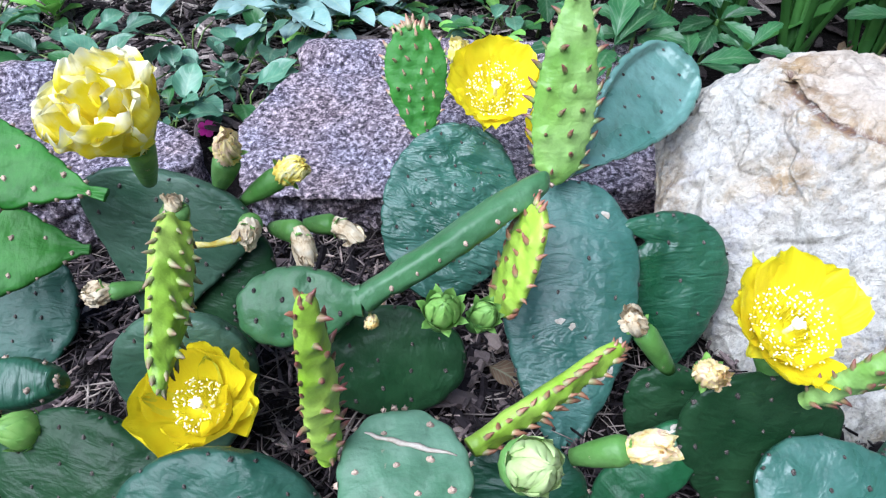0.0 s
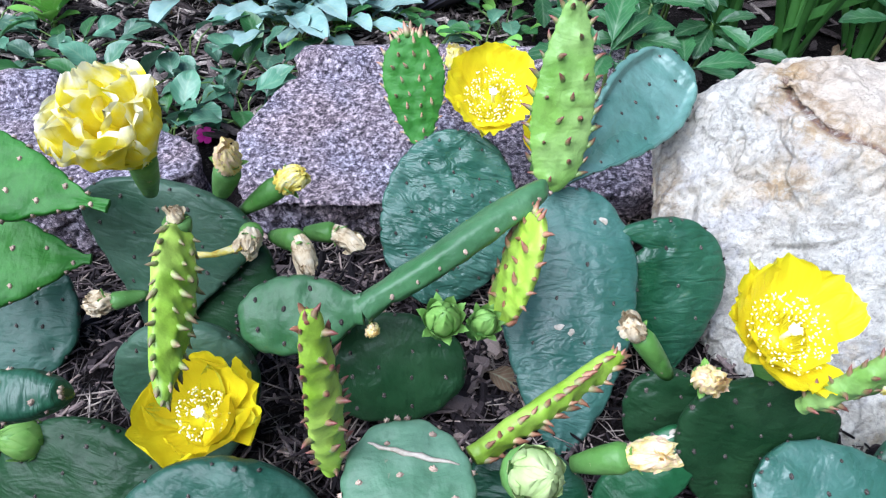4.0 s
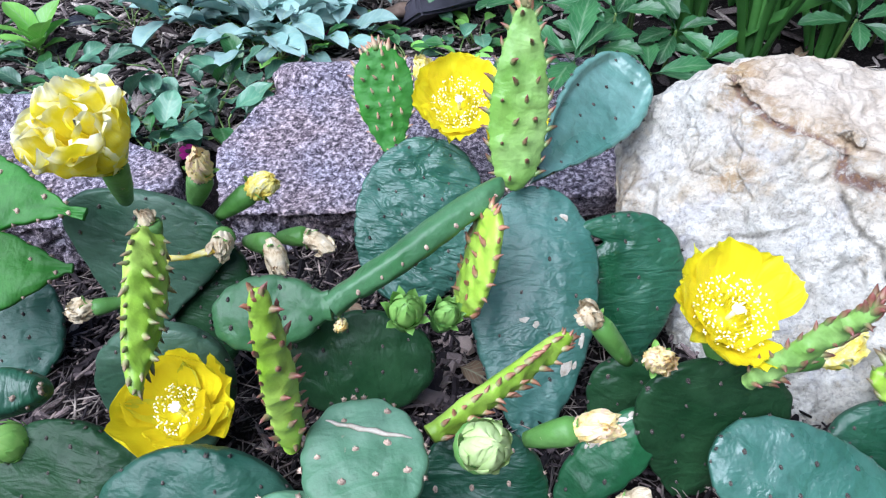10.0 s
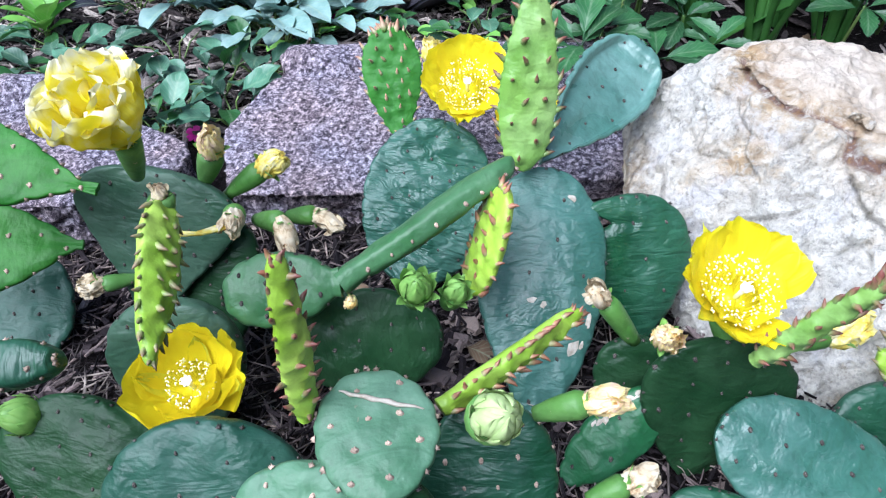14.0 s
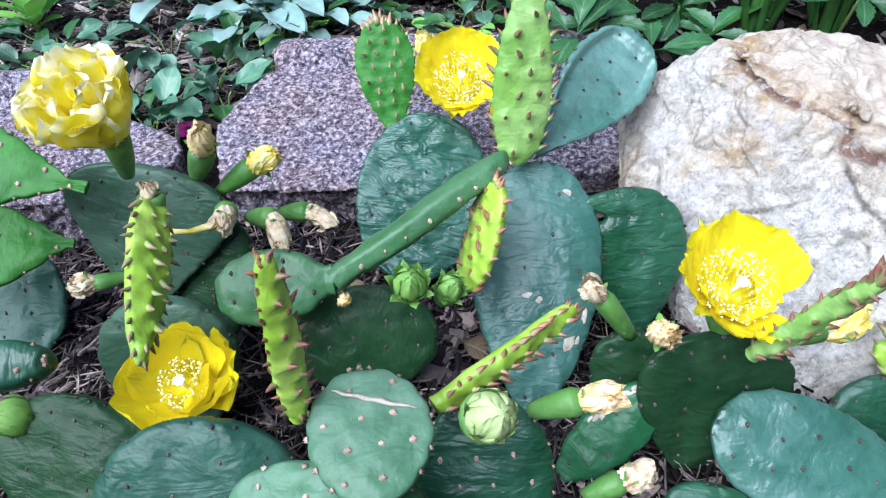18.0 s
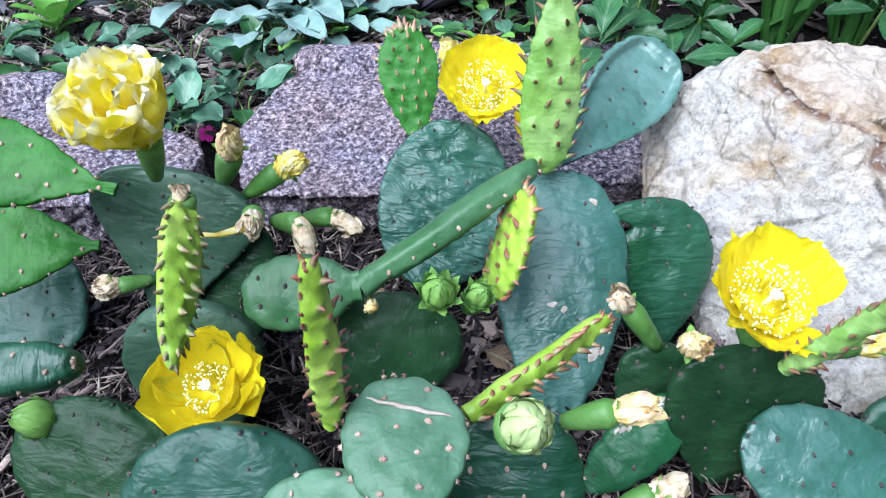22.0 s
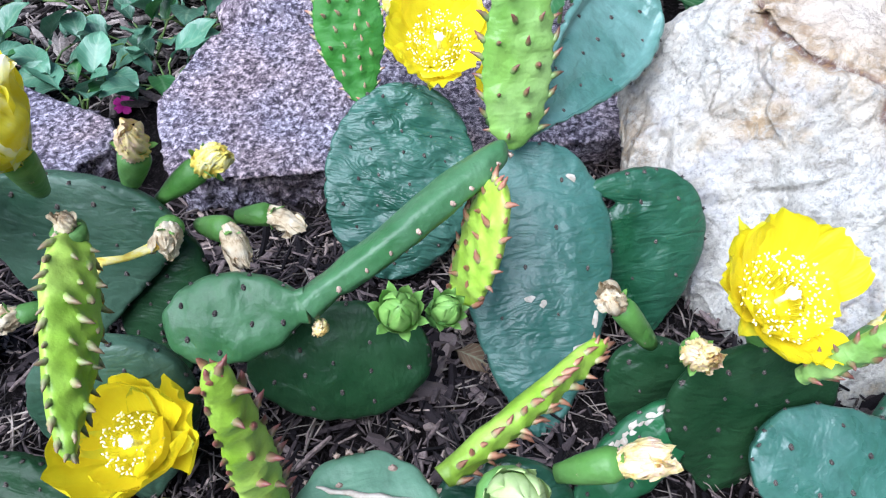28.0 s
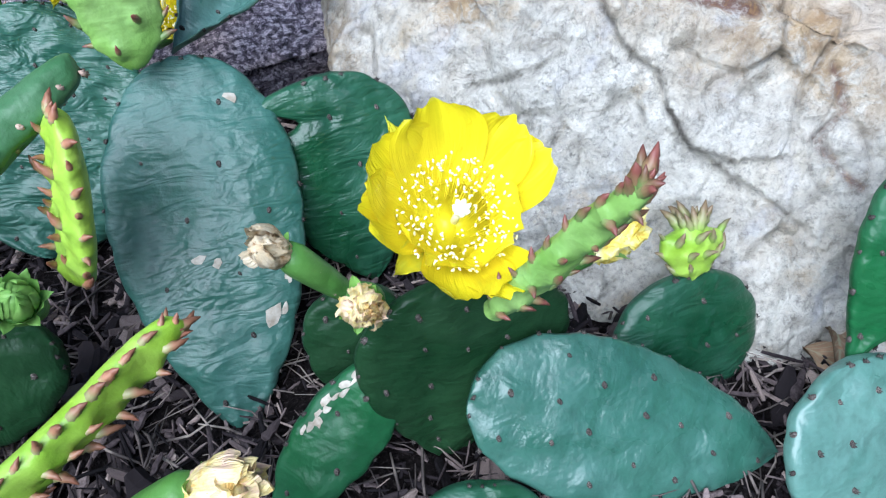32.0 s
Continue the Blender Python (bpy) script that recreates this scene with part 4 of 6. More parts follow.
slab("edging_stone", [(-0.62, 0.600, 0.078), (-0.396, 0.627, 0.083), (-0.344, 0.632, 0.084), (-0.246, 0.577, 0.074), (-0.190, 0.548, 0.068), (-0.181, 0.524, 0.0636), (-0.199, 0.500, 0.058), (-0.264, 0.468, 0.0525), (-0.40, 0.462, 0.052), (-0.62, 0.458, 0.050)],
     0.095, "violet-grey speckled stone block with a rounded worn end", rim=((-0.62, 0.596, 0.078), (-0.35, 0.622, 0.083)), seed=4)


def build_rock():
    """A block of quartzite: one broad steep face to the bed, a sloping cap behind a rusty edge."""
    corners = [(0.168, 0.445, 0.060), (0.1826, 0.5115, 0.095), (0.207, 0.5275, 0.124), (0.233, 0.502, 0.1575), (0.247, 0.470, 0.176), (0.264, 0.4295, 0.1606), (0.316, 0.380, 0.143), (0.353, 0.3515, 0.1416), (0.43, 0.285, 0.118),
               (0.19, 0.40, -0.03), (0.268, 0.272, -0.035), (0.345, 0.216, -0.04), (0.50, 0.16, -0.04), (0.52, 0.22, 0.08),
               (0.205, 0.52, 0.125), (0.25, 0.540, 0.146), (0.30, 0.53, 0.166), (0.335, 0.505, 0.174), (0.42, 0.45, 0.165), (0.55, 0.33, 0.12), (0.24, 0.60, -0.03), (0.45, 0.58, -0.03), (0.62, 0.30, -0.03)]
    bm = bmesh.new()
    vs = [bm.verts.new(c) for c in corners]
    hull = bmesh.ops.convex_hull(bm, input=vs)
    bmesh.ops.delete(bm, geom=[g for g in hull["geom_interior"] if isinstance(g, bmesh.types.BMVert)], context="VERTS")
    bmesh.ops.triangulate(bm, faces=bm.faces)
    for _ in range(7):
        long = [e for e in bm.edges if e.calc_length() > 0.016]
        if not long:
            break
        bmesh.ops.subdivide_edges(bm, edges=long, cuts=1)
        bmesh.ops.triangulate(bm, faces=bm.faces)
    bmesh.ops.smooth_vert(bm, verts=bm.verts, factor=0.3, use_axis_x=True, use_axis_y=True, use_axis_z=True)
    seen = [f for f in bm.faces if f.calc_center_median().y < 0.555 and f.calc_center_median().x < 0.48 and f.calc_center_median().z > -0.02]
    bmesh.ops.subdivide_edges(bm, edges=list({e for f in seen for e in f.edges}), cuts=7, use_grid_fill=True)
    bmesh.ops.triangulate(bm, faces=bm.faces)
    bm.normal_update()
    ridge = [(0.2442, 0.4686, 0.1756), (0.2439, 0.4566, 0.1672), (0.2547, 0.439, 0.1638), (0.2619, 0.4282, 0.1601), (0.2734, 0.4209, 0.1564), (0.2949, 0.4077, 0.1539), (0.3001, 0.399, 0.1513), (0.3003, 0.3922, 0.1366), (0.3129, 0.3837, 0.136), (0.353, 0.345, 0.138)]
    seam = [(0.3833, 0.3204, 0.119), (0.3882, 0.3082, 0.1023), (0.3759, 0.3075, 0.0897), (0.3854, 0.2946, 0.0811), (0.391, 0.2867, 0.0761)]
    cracks = [[(0.3024, 0.3834, 0.1253), (0.3085, 0.37, 0.1129), (0.3179, 0.3546, 0.107), (0.3224, 0.3449, 0.092), (0.3309, 0.3291, 0.0784), (0.3461, 0.3182, 0.0765), (0.3568, 0.3147, 0.0784)],
              [(0.325, 0.3562, 0.1166), (0.3356, 0.3444, 0.1116), (0.3475, 0.335, 0.1108), (0.3629, 0.3346, 0.1226), (0.367, 0.33, 0.119)],
              [(0.3417, 0.3191, 0.0734), (0.3626, 0.3016, 0.0612), (0.3718, 0.2882, 0.0543), (0.3777, 0.2769, 0.0442), (0.3865, 0.2681, 0.0386)],
              [(0.2418, 0.448, 0.1513), (0.2416, 0.4413, 0.1435), (0.2481, 0.4278, 0.1351), (0.2466, 0.4264, 0.1238), (0.2535, 0.4179, 0.1145)]]
    stains = [(0.374, 0.332, 0.133), (0.382, 0.321, 0.116), (0.347, 0.346, 0.125), (0.387, 0.312, 0.109), (0.364, 0.2915, 0.05), (0.1784, 0.459, 0.078), (0.2441, 0.4252, 0.1182), (0.177, 0.476, 0.081), (0.2580, 0.436, 0.158), (0.40, 0.30, 0.11)]
    P = np.array([tuple(v.co) for v in bm.verts])
    N = np.array([tuple(v.normal) for v in bm.verts])

    def noise_at(scale, shift=(0, 0, 0)):
        s = Vector(shift)
        return np.array([noise.noise(Vector(p) * scale + s) for p in P])

    W = np.stack([noise_at(26), noise_at(26, (7, 0, 0)), noise_at(26, (0, 9, 0))], 1) * 0.007 + np.stack([noise_at(90), noise_at(90, (7, 0, 0)), noise_at(90, (0, 9, 0))], 1) * 0.0022
    Q, Q2 = P + W, P + 0.45 * W

    out = np.array((-0.618, -0.679, 0.395))
    front = np.clip((N @ out - 0.45) / 0.2, 0, 1)

    def along(line, flat=0.0):
        """Distance of every vertex from a broken line, seen square to the broad face if flat."""
        best = np.full(len(P), 9.0)
        for a, b in zip(line, line[1:]):
            a, b = np.array(a), np.array(b)
            t = np.clip((Q2 - a) @ (b - a) / ((b - a) @ (b - a)), 0, 1)
            gap = Q2 - a - t[:, None] * (b - a)
            gap = gap - flat * np.outer(gap @ out, out)
            best = np.minimum(best, np.linalg.norm(gap, axis=1))
        return best

    def side_of(line):
        """Above (+) or below (-) the nearest piece of a broken line on the broad face."""
        best, sign = np.full(len(P), 9.0), np.ones(len(P))
        for a, b in zip(line, line[1:]):
            a, b = np.array(a), np.array(b)
            t = np.clip((Q2 - a) @ (b - a) / ((b - a) @ (b - a)), 0, 1)
            gap = Q2 - a - t[:, None] * (b - a)
            gap = gap - np.outer(gap @ out, out)
            r = np.linalg.norm(gap, axis=1)
            sign = np.where(r < best, np.sign(np.cross(b - a, gap) @ out), sign)
            best = np.minimum(best, r)
        return sign

    d = 0.0035 * noise_at(9) + 0.0016 * noise_at(26, (3, 1, 0)) + 0.0012 * noise_at(60, (1, 5, 0)) + 0.0014 * noise_at(130) + 0.0010 * noise_at(270) - 0.0025
    lean = Euler((0.5, -0.65, 0.4)).to_matrix()
    for sc, tiltness, step in ((17, 0.30, 0.0060), (44, 0.42, 0.0034), (105, 0.46, 0.0016)):
        for i, q in enumerate(Q):
            q = lean @ Vector(q) * sc
            q.z *= 0.55
            dist, cent = noise.voronoi(q)
            k = cent[0]
            tilt = V(noise.noise(k * 7.1), noise.noise(k * 7.1 + V(5, 0, 0)), noise.noise(k * 7.1 + V(0, 5, 0)))
            d[i] += min(1.0, (dist[1] - dist[0]) / 0.18) * (max(-0.005, min(0.005, tiltness * (q - k).dot(tilt) / sc)) + step * noise.noise(k * 3.3 + V(2, 8, 1)))
    n15, n30, n60 = noise_at(15), noise_at(30), noise_at(60)
    # how strongly the grooves below are coloured with stain and painted shade
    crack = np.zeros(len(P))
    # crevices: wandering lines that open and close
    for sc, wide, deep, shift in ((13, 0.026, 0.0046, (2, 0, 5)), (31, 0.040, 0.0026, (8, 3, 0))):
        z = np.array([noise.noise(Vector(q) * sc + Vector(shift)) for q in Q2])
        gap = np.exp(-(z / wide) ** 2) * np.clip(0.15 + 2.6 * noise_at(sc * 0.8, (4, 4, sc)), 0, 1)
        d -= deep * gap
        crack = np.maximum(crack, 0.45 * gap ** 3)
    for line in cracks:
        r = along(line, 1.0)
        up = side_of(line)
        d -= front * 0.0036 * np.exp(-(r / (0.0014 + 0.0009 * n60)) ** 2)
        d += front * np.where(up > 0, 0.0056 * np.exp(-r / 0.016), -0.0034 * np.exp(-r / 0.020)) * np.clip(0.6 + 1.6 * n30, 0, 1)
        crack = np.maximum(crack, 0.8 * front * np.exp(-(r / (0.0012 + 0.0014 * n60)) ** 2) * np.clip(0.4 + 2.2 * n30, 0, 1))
    rr, rs = along(ridge, 0.85), along(seam, 1.0) + 0.02 * (1 - front)
    d -= 0.0075 * front * np.exp(-(rr / 0.006) ** 2) + 0.003 * np.exp(-(rs / 0.002) ** 2)
    rust = np.clip(np.maximum(np.exp(-(rr / (0.0036 + 0.0034 * n30)) ** 4), 0.6 * np.exp(-(rs / (0.0018 + 0.0018 * n60)) ** 2)) * (1.2 + 0.8 * n30), 0, 1)
    ochre = 0.9 * np.exp(-(rr / 0.018) ** 2)
    for c in stains:
        ochre = np.maximum(ochre, 1.0 * np.exp(-(np.linalg.norm(Q - np.array(c), axis=1) / 0.022) ** 2))
    ochre = np.clip(ochre * (0.9 + n15), 0, 1)
    warm = 0.9 * np.clip((N[:, 2] + 0.12 * n30 - 0.74) / 0.07, 0, 1) * np.clip((P[:, 0] - 0.235) / 0.02, 0, 1)
    moved = [Vector(p) for p in P + N * d[:, None]]
    for v, c in zip(bm.verts, moved):
        v.co = c
    bmesh.ops.smooth_vert(bm, verts=bm.verts, factor=0.2, use_axis_x=True, use_axis_y=True, use_axis_z=True)
    bm.normal_update()
    me = bpy.data.meshes.new("rock")
    bm.to_mesh(me)
    bm.free()
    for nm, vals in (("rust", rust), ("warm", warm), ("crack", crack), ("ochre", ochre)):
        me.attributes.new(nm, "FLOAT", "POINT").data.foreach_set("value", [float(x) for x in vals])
    me.materials.append(M["rock"])
    me.polygons.foreach_set("use_smooth", [True] * len(me.polygons))
    return new("boulder", me)


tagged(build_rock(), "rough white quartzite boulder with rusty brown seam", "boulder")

# ---- the cactus, clump by clump ----
CG = "prickly pear clumps"

# middle clump: big upright pad, its neighbours and young shoots
c = thing("prickly_pear", (0.10, 0.29, 0.0), "prickly pear with large glaucous pads and young shoots", "cactus", CG)
pA, oA = add_pad(c, (0.0969, 0.2872, -0.0035), (0.108, 0.4161, 0.1169), 0.0872, (0, -0.68, 0.73), "pad_blue", "large upright blue-green pad with pale scars", gap=0.033, wide=0.61, thick=0.013, seed=1)
patch(oA, pA, 0.47, -0.16, (0.0045, 0.0022), 1)
patch(oA, pA, 0.455, 0.02, (0.0025, 0.0030), 6)
patch(oA, pA, 0.30, 0.62, (0.0035, 0.0075), 2)
patch(oA, pA, 0.87, 0.55, (0.004, 0.003), 3)
patch(oA, pA, 0.315, 0.78, (0.0022, 0.0035), 4)
patch(oA, pA, 0.40, 0.80, (0.002, 0.006), 5)
pE, oE = add_pad(c, (0.1748, 0.3527, 0.005), (0.1685, 0.4012, 0.1041), 0.0800, (0.07, -0.87, 0.48), "pad", "rounded dark green pad with a torn notch", gap=0.027, wide=0.62, thick=0.012, seed=2, notch=(0.82, 0.52, -1))
add_pad(c, (0.103, 0.4207, 0.1137), (0.1927, 0.523, 0.1555), 0.064, (0.3, -0.51, 0.8), "pad_frost", "dished blue-green pad with a raised rim", wide=0.68, thick=0.009, cup=0.002, rim=0.006, seed=3)
add_pad(c, (0.0905, 0.4005, 0.1225), (0.0945, 0.4294, 0.2391), 0.0350, (0, -0.97, 0.25), "young", "tall young light-green pad with red-brown leaflets", areoles="olive", gap=0.0145, size=0.0082, point=0.8, wide=0.40, thick=0.012, seed=4, crown=9, crown_size=0.011, name="young_pad")
add_pad(c, (0.0545, 0.326, 0.080), (0.0755, 0.3337, 0.1522), 0.033, (-0.93, -0.34, 0.12), "young_bright", "small upright young pad with red-tipped leaflets", areoles="red", gap=0.0115, size=0.0085, wide=0.50, thick=0.011, seed=5, name="young_pad", bend=0.002)
bud(c, (0.040, 0.312, 0.085), (0.0425, 0.2985, 0.104), (0.35, -0.45, 0.8), 0.014, label="small green bud", spread=0.7, seed=3, stalk_r=(0.006, 0.008))

# back clump: wrinkled pad, small spiny pad, open flower
c = thing("prickly_pear", (0.01, 0.4184, 0.005), "prickly pear with a wrinkled pad and yellow flowers", "cactus", CG)
p4, o4 = add_pad(c, (0.0095, 0.4184, 0.0045), (0.0391, 0.5072, 0.1058), 0.1060, (0.1, -0.75, 0.65), "pad_wrinkled", "broad deeply wrinkled dark green pad", wide=0.52, thick=0.011, seed=6, ripple=0.0028)
add_pad(c, (0.0018, 0.5199, 0.0782), (-0.0097, 0.5644, 0.1588), 0.0465, (0, -0.87, 0.48), "pad_mid", "small spiny green pad with brown tip", areoles="tan", gap=0.0115, size=0.0068, wide=0.66, thick=0.010, seed=7, crown=11, crown_size=0.010, crown_mesh=LEAFLET_TAN)
flower(c, (0.050, 0.520, 0.098), (0.0569, 0.528, 0.116), (-0.02, -0.60, 0.80), 0.052, "fully open bright yellow flower", seed=2, opening=(56, 32), lay=((100, 1.0, 1.0, 0), (52, 1.0, 0.95, 0), (145, 1.0, 0.9, 2), (180, 0.95, 0.9, 3), (8, 0.98, 0.9, 3), (228, 0.9, 0.9, 0), (312, 0.9, 0.9, 0), (268, 1.0, 0.7, 2)))
flower(c, (0.090, 0.485, 0.085), (0.1000, 0.4735, 0.105), (0.15, -0.45, 0.85), 0.040, "yellow flower half hidden behind a young pad", seed=5, opening=(54, 34), lay=((90, 1.0, 1.0, 0), (30, 1.0, 1.0, 2), (150, 1.0, 1.0, 2), (210, 0.95, 1.0, 0), (330, 0.95, 1.0, 0), (270, 1.0, 0.9, 2)))
withered(c, (0.033, 0.530, 0.110), (0.028, 0.545, 0.140), (-0.1, -0.1, 1), 0.019, "dry_yellow", "closed cream and yellow spent flower", seed=31, tightness=4)

# arm clump: leaning arm, its carrier pad, the low dark pad
c = thing("prickly_pear", (-0.01, 0.314, 0.0), "prickly pear with a long leaning arm", "cactus", CG)
add_pad(c, (-0.0225, 0.3056, 0.1060), (0.0805, 0.3590, 0.1560), 0.029, (0.40, -0.45, -0.80), "pad_arm", "long narrow pad seen along its edge", wide=0.52, thick=0.0175, seed=8, neck=0.75, gap=0.023, areoles="pale", size=0.0012)
add_pad(c, (-0.0215, 0.3050, 0.1083), (-0.0912, 0.301, 0.1005), 0.0447, (0.0, -0.78, 0.62), "pad_arm", "short thick oval pad", wide=0.56, thick=0.017, seed=9, neck=0.4, gap=0.018)
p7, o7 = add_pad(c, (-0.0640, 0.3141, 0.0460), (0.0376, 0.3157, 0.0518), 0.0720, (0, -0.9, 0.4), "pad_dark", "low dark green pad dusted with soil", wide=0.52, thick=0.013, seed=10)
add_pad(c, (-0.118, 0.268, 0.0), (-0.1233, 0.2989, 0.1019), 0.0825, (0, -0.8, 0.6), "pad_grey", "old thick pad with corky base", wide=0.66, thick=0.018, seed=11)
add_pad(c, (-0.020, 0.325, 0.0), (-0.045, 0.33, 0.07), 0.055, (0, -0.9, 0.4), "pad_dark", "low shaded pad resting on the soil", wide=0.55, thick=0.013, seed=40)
bud(c, (0.0205, 0.305, 0.092), (0.0215, 0.292, 0.112), (0.1, -0.5, 0.85), 0.018, label="plump green flower bud", spread=0.7, seed=4, stalk_r=(0.006, 0.009))
withered(c, (-0.016, 0.306, 0.088), (-0.0165, 0.301, 0.097), (0.0, -0.6, 0.2), 0.010, "dry_pink", "small shrivelled pinkish flower", seed=33, stalk_r=(0.002, 0.003), count=6)

# left clump: shaded pads carrying spent flowers and the fading double flower
c = thing("prickly_pear", (-0.15, 0.34, 0.0), "prickly pear with fading flowers and spent buds", "cactus", CG)
add_pad(c, (-0.168, 0.325, 0.004), (-0.1375, 0.3705, 0.1450), 0.1060, (0, -0.85, 0.5), "pad_grey", "broad grey-green pad with a thick rim", wide=0.84, thick=0.015, seed=12)
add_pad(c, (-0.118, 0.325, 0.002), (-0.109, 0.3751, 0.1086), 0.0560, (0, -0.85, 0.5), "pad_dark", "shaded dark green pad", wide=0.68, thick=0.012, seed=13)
add_pad(c, (-0.1534, 0.3244, 0.1601), (-0.2545, 0.3365, 0.1795), 0.054, (0.1, -0.6, 0.8), "pad_mid", "green wedge-shaped pad with pale areoles", areoles="pale", gap=0.017, size=0.0013, wide=0.72, thick=0.010, seed=14, neck=0.14)
add_pad(c, (-0.1916, 0.3519, 0.1004), (-0.298, 0.3421, 0.1048), 0.068, (0.1, -0.6, 0.8), "pad_mid", "green wedge-shaped pad with pale areoles", areoles="pale", gap=0.019, size=0.0013, wide=0.68, thick=0.010, seed=15, neck=0.10)
add_pad(c, (-0.2744, 0.3341, -0.006), (-0.274, 0.4012, 0.0621), 0.0903, (0.1, -0.7, 0.7), "pad_teal", "blue-green pad lying against the stone", wide=0.55, thick=0.012, seed=16, ripple=0.0006)
flower(c, (-0.1362, 0.3380, 0.1610), (-0.1190, 0.3060, 0.2030), (-0.26, -0.32, 0.90), 0.0440, "half-closed fading yellow and white double flower", pale=True, seed=3, opening=(62, 14), inner=(46, 18), ring=(4, 5), stamens=False, stalk_r=(0.0050, 0.0072))
withered(c, (-0.112, 0.372, 0.136), (-0.1025, 0.3683, 0.1570), (0.12, -0.2, 0.9), 0.020, "dry_pink", "spent flower gone pale orange and pink", seed=11, stalk_r=(0.007, 0.010), count=12)
withered(c, (-0.101, 0.372, 0.124), (-0.0755, 0.3745, 0.1420), (0.8, -0.1, 0.55), 0.021, "dry_yellow", "spent flower still partly yellow", seed=12, stalk_r=(0.005, 0.009), count=11)
withered(c, (-0.085, 0.372, 0.105), (-0.0640, 0.352, 0.1175), (0.3, -0.5, -0.5), 0.0165, "dry", "drooping dry straw-coloured spent flower", long=1.35, seed=13, stalk_r=(0.006, 0.009), count=10)
withered(c, (-0.068, 0.385, 0.098), (-0.048, 0.381, 0.1020), (0.7, -0.4, -0.2), 0.0165, "dry", "dry straw-coloured spent flower", long=1.35, seed=14, stalk_r=(0.006, 0.0085), count=9)
w = withered(c, (-0.090, 0.352, 0.122), (-0.0860, 0.336, 0.1345), (0.0, -0.5, -0.3), 0.016, "dry", "shrivelled spent flower trailing a dry strand", seed=15, stalk_r=(0.006, 0.0085), count=8)
v, f = tube([(-0.086, 0.333, 0.132), (-0.094, 0.327, 0.131), (-0.102, 0.318, 0.134), (-0.110, 0.309, 0.141), (-0.112, 0.304, 0.137)], [0.0055, 0.0042, 0.0030, 0.0045, 0.0022], 8, 0.35)
part("dry_strand", as_mesh("dry_strand", v, f, "dry_yellow"), w, "twisted yellowish dry strand")
withered(c, (-0.160, 0.345, 0.079), (-0.179, 0.333, 0.083), (-0.8, -0.3, 0.1), 0.017, "dry", "cream-white dried spent flower", seed=16, stalk_r=(0.004, 0.007), count=11)

# front left clump
c = thing("prickly_pear", (-0.14, 0.21, 0.0), "prickly pear with dark pads and an open flower", "cactus", CG)
add_pad(c, (-0.2200, 0.2286, 0.1176), (-0.1466, 0.2328, 0.1218), 0.026, (0.0, -0.6, 0.8), "pad", "thick pad seen along its edge", wide=0.55, thick=0.020, seed=17, areoles="pale", gap=0.02)
add_pad(c, (-0.190, 0.222, -0.012), (-0.1681, 0.2734, 0.0454), 0.1030, (0, -0.75, 0.65), "pad_dark", "broad dark green pad low on the soil", wide=0.56, thick=0.014, seed=18)
add_pad(c, (-0.088, 0.135, 0.0), (-0.0685, 0.2122, 0.1029), 0.1050, (0.1, -0.75, 0.65), "pad_teal", "broad blue-green pad with a pale-scarred rim", wide=0.64, thick=0.017, seed=19, gap=0.024)
add_pad(c, (-0.030, 0.11, 0.06), (-0.0079, 0.1708, 0.1256), 0.078, (0, -0.6, 0.8), "pad_pale", "pale green pad", areoles="pale", gap=0.02, wide=0.64, thick=0.013, seed=20)
add_pad(c, (-0.1040, 0.2920, 0.1735), (-0.0935, 0.2120, 0.1430), 0.0245, (0.95, -0.12, 0.28), "young_bright", "bright green young pad bending forward, with many leaflets", areoles="green", gap=0.0095, size=0.0075, point=0.75, wide=0.36, thick=0.0115, seed=21, name="young_pad", neck=0.5)
withered(c, (-0.104, 0.291, 0.168), (-0.1035, 0.2905, 0.178), (0.0, -0.1, 1), 0.010, "dry", "shrivelled tip of a young pad", seed=17, stalk_r=(0.007, 0.0085), count=7)
flower(c, (-0.108, 0.272, 0.045), (-0.103, 0.264, 0.0625), (0.05, -0.47, 0.87), 0.0500, "wide open bright yellow flower", seed=4, tuft=0.2, opening=(68, -8), lay=((104, 1.10, 1.0, 0), (62, 1.12, 0.85, 2), (150, 0.95, 0.9, 4), (194, 1.0, 1.05, 12), (12, 1.05, 1.15, 10), (304, 0.86, 1.1, 4), (246, 0.78, 0.6, 6), (336, 0.72, 0.7, -6)))
bud(c, (-0.196, 0.272, 0.030), (-0.2085, 0.2685, 0.034), (-0.45, -0.5, 0.75), 0.022, label="round green bud", spread=0.15, seed=5, stalk_r=(0.007, 0.010))

# front clump
c = thing("prickly_pear", (0.03, 0.18, 0.0), "prickly pear with pale pads and bright shoots", "cactus", CG)
p16, o16 = add_pad(c, (0.016, 0.1488, 0.1305), (0.0051, 0.2022, 0.1474), 0.0520, (0, -0.3, 0.95), "pad_pale", "pale green upturned pad with a dry cut line", areoles="pale", gap=0.015, wide=0.52, thick=0.011, seed=22)
line = [p16.at(0.83 - 0.23 * k / 11 + 0.006 * math.sin(k * 2.1), -0.62 + 1.42 * k / 11) + p16.n * 0.0002 for k in range(12)]
v, f = tube(line, [0.0003, 0.0006, 0.0009, 0.0007, 0.0010, 0.0012, 0.0009, 0.0013, 0.0010, 0.0008, 0.0006, 0.0003], 6)
part("scar", as_mesh("scar", v, f, "scar"), o16, "dry corky cut line")
add_pad(c, (0.063, 0.150, -0.004), (0.0585, 0.2181, 0.1081), 0.0690, (0, -0.7, 0.7), "pad", "dark green pad carrying a pale bud", areoles="pale", wide=0.70, thick=0.013, seed=23, gap=0.018)
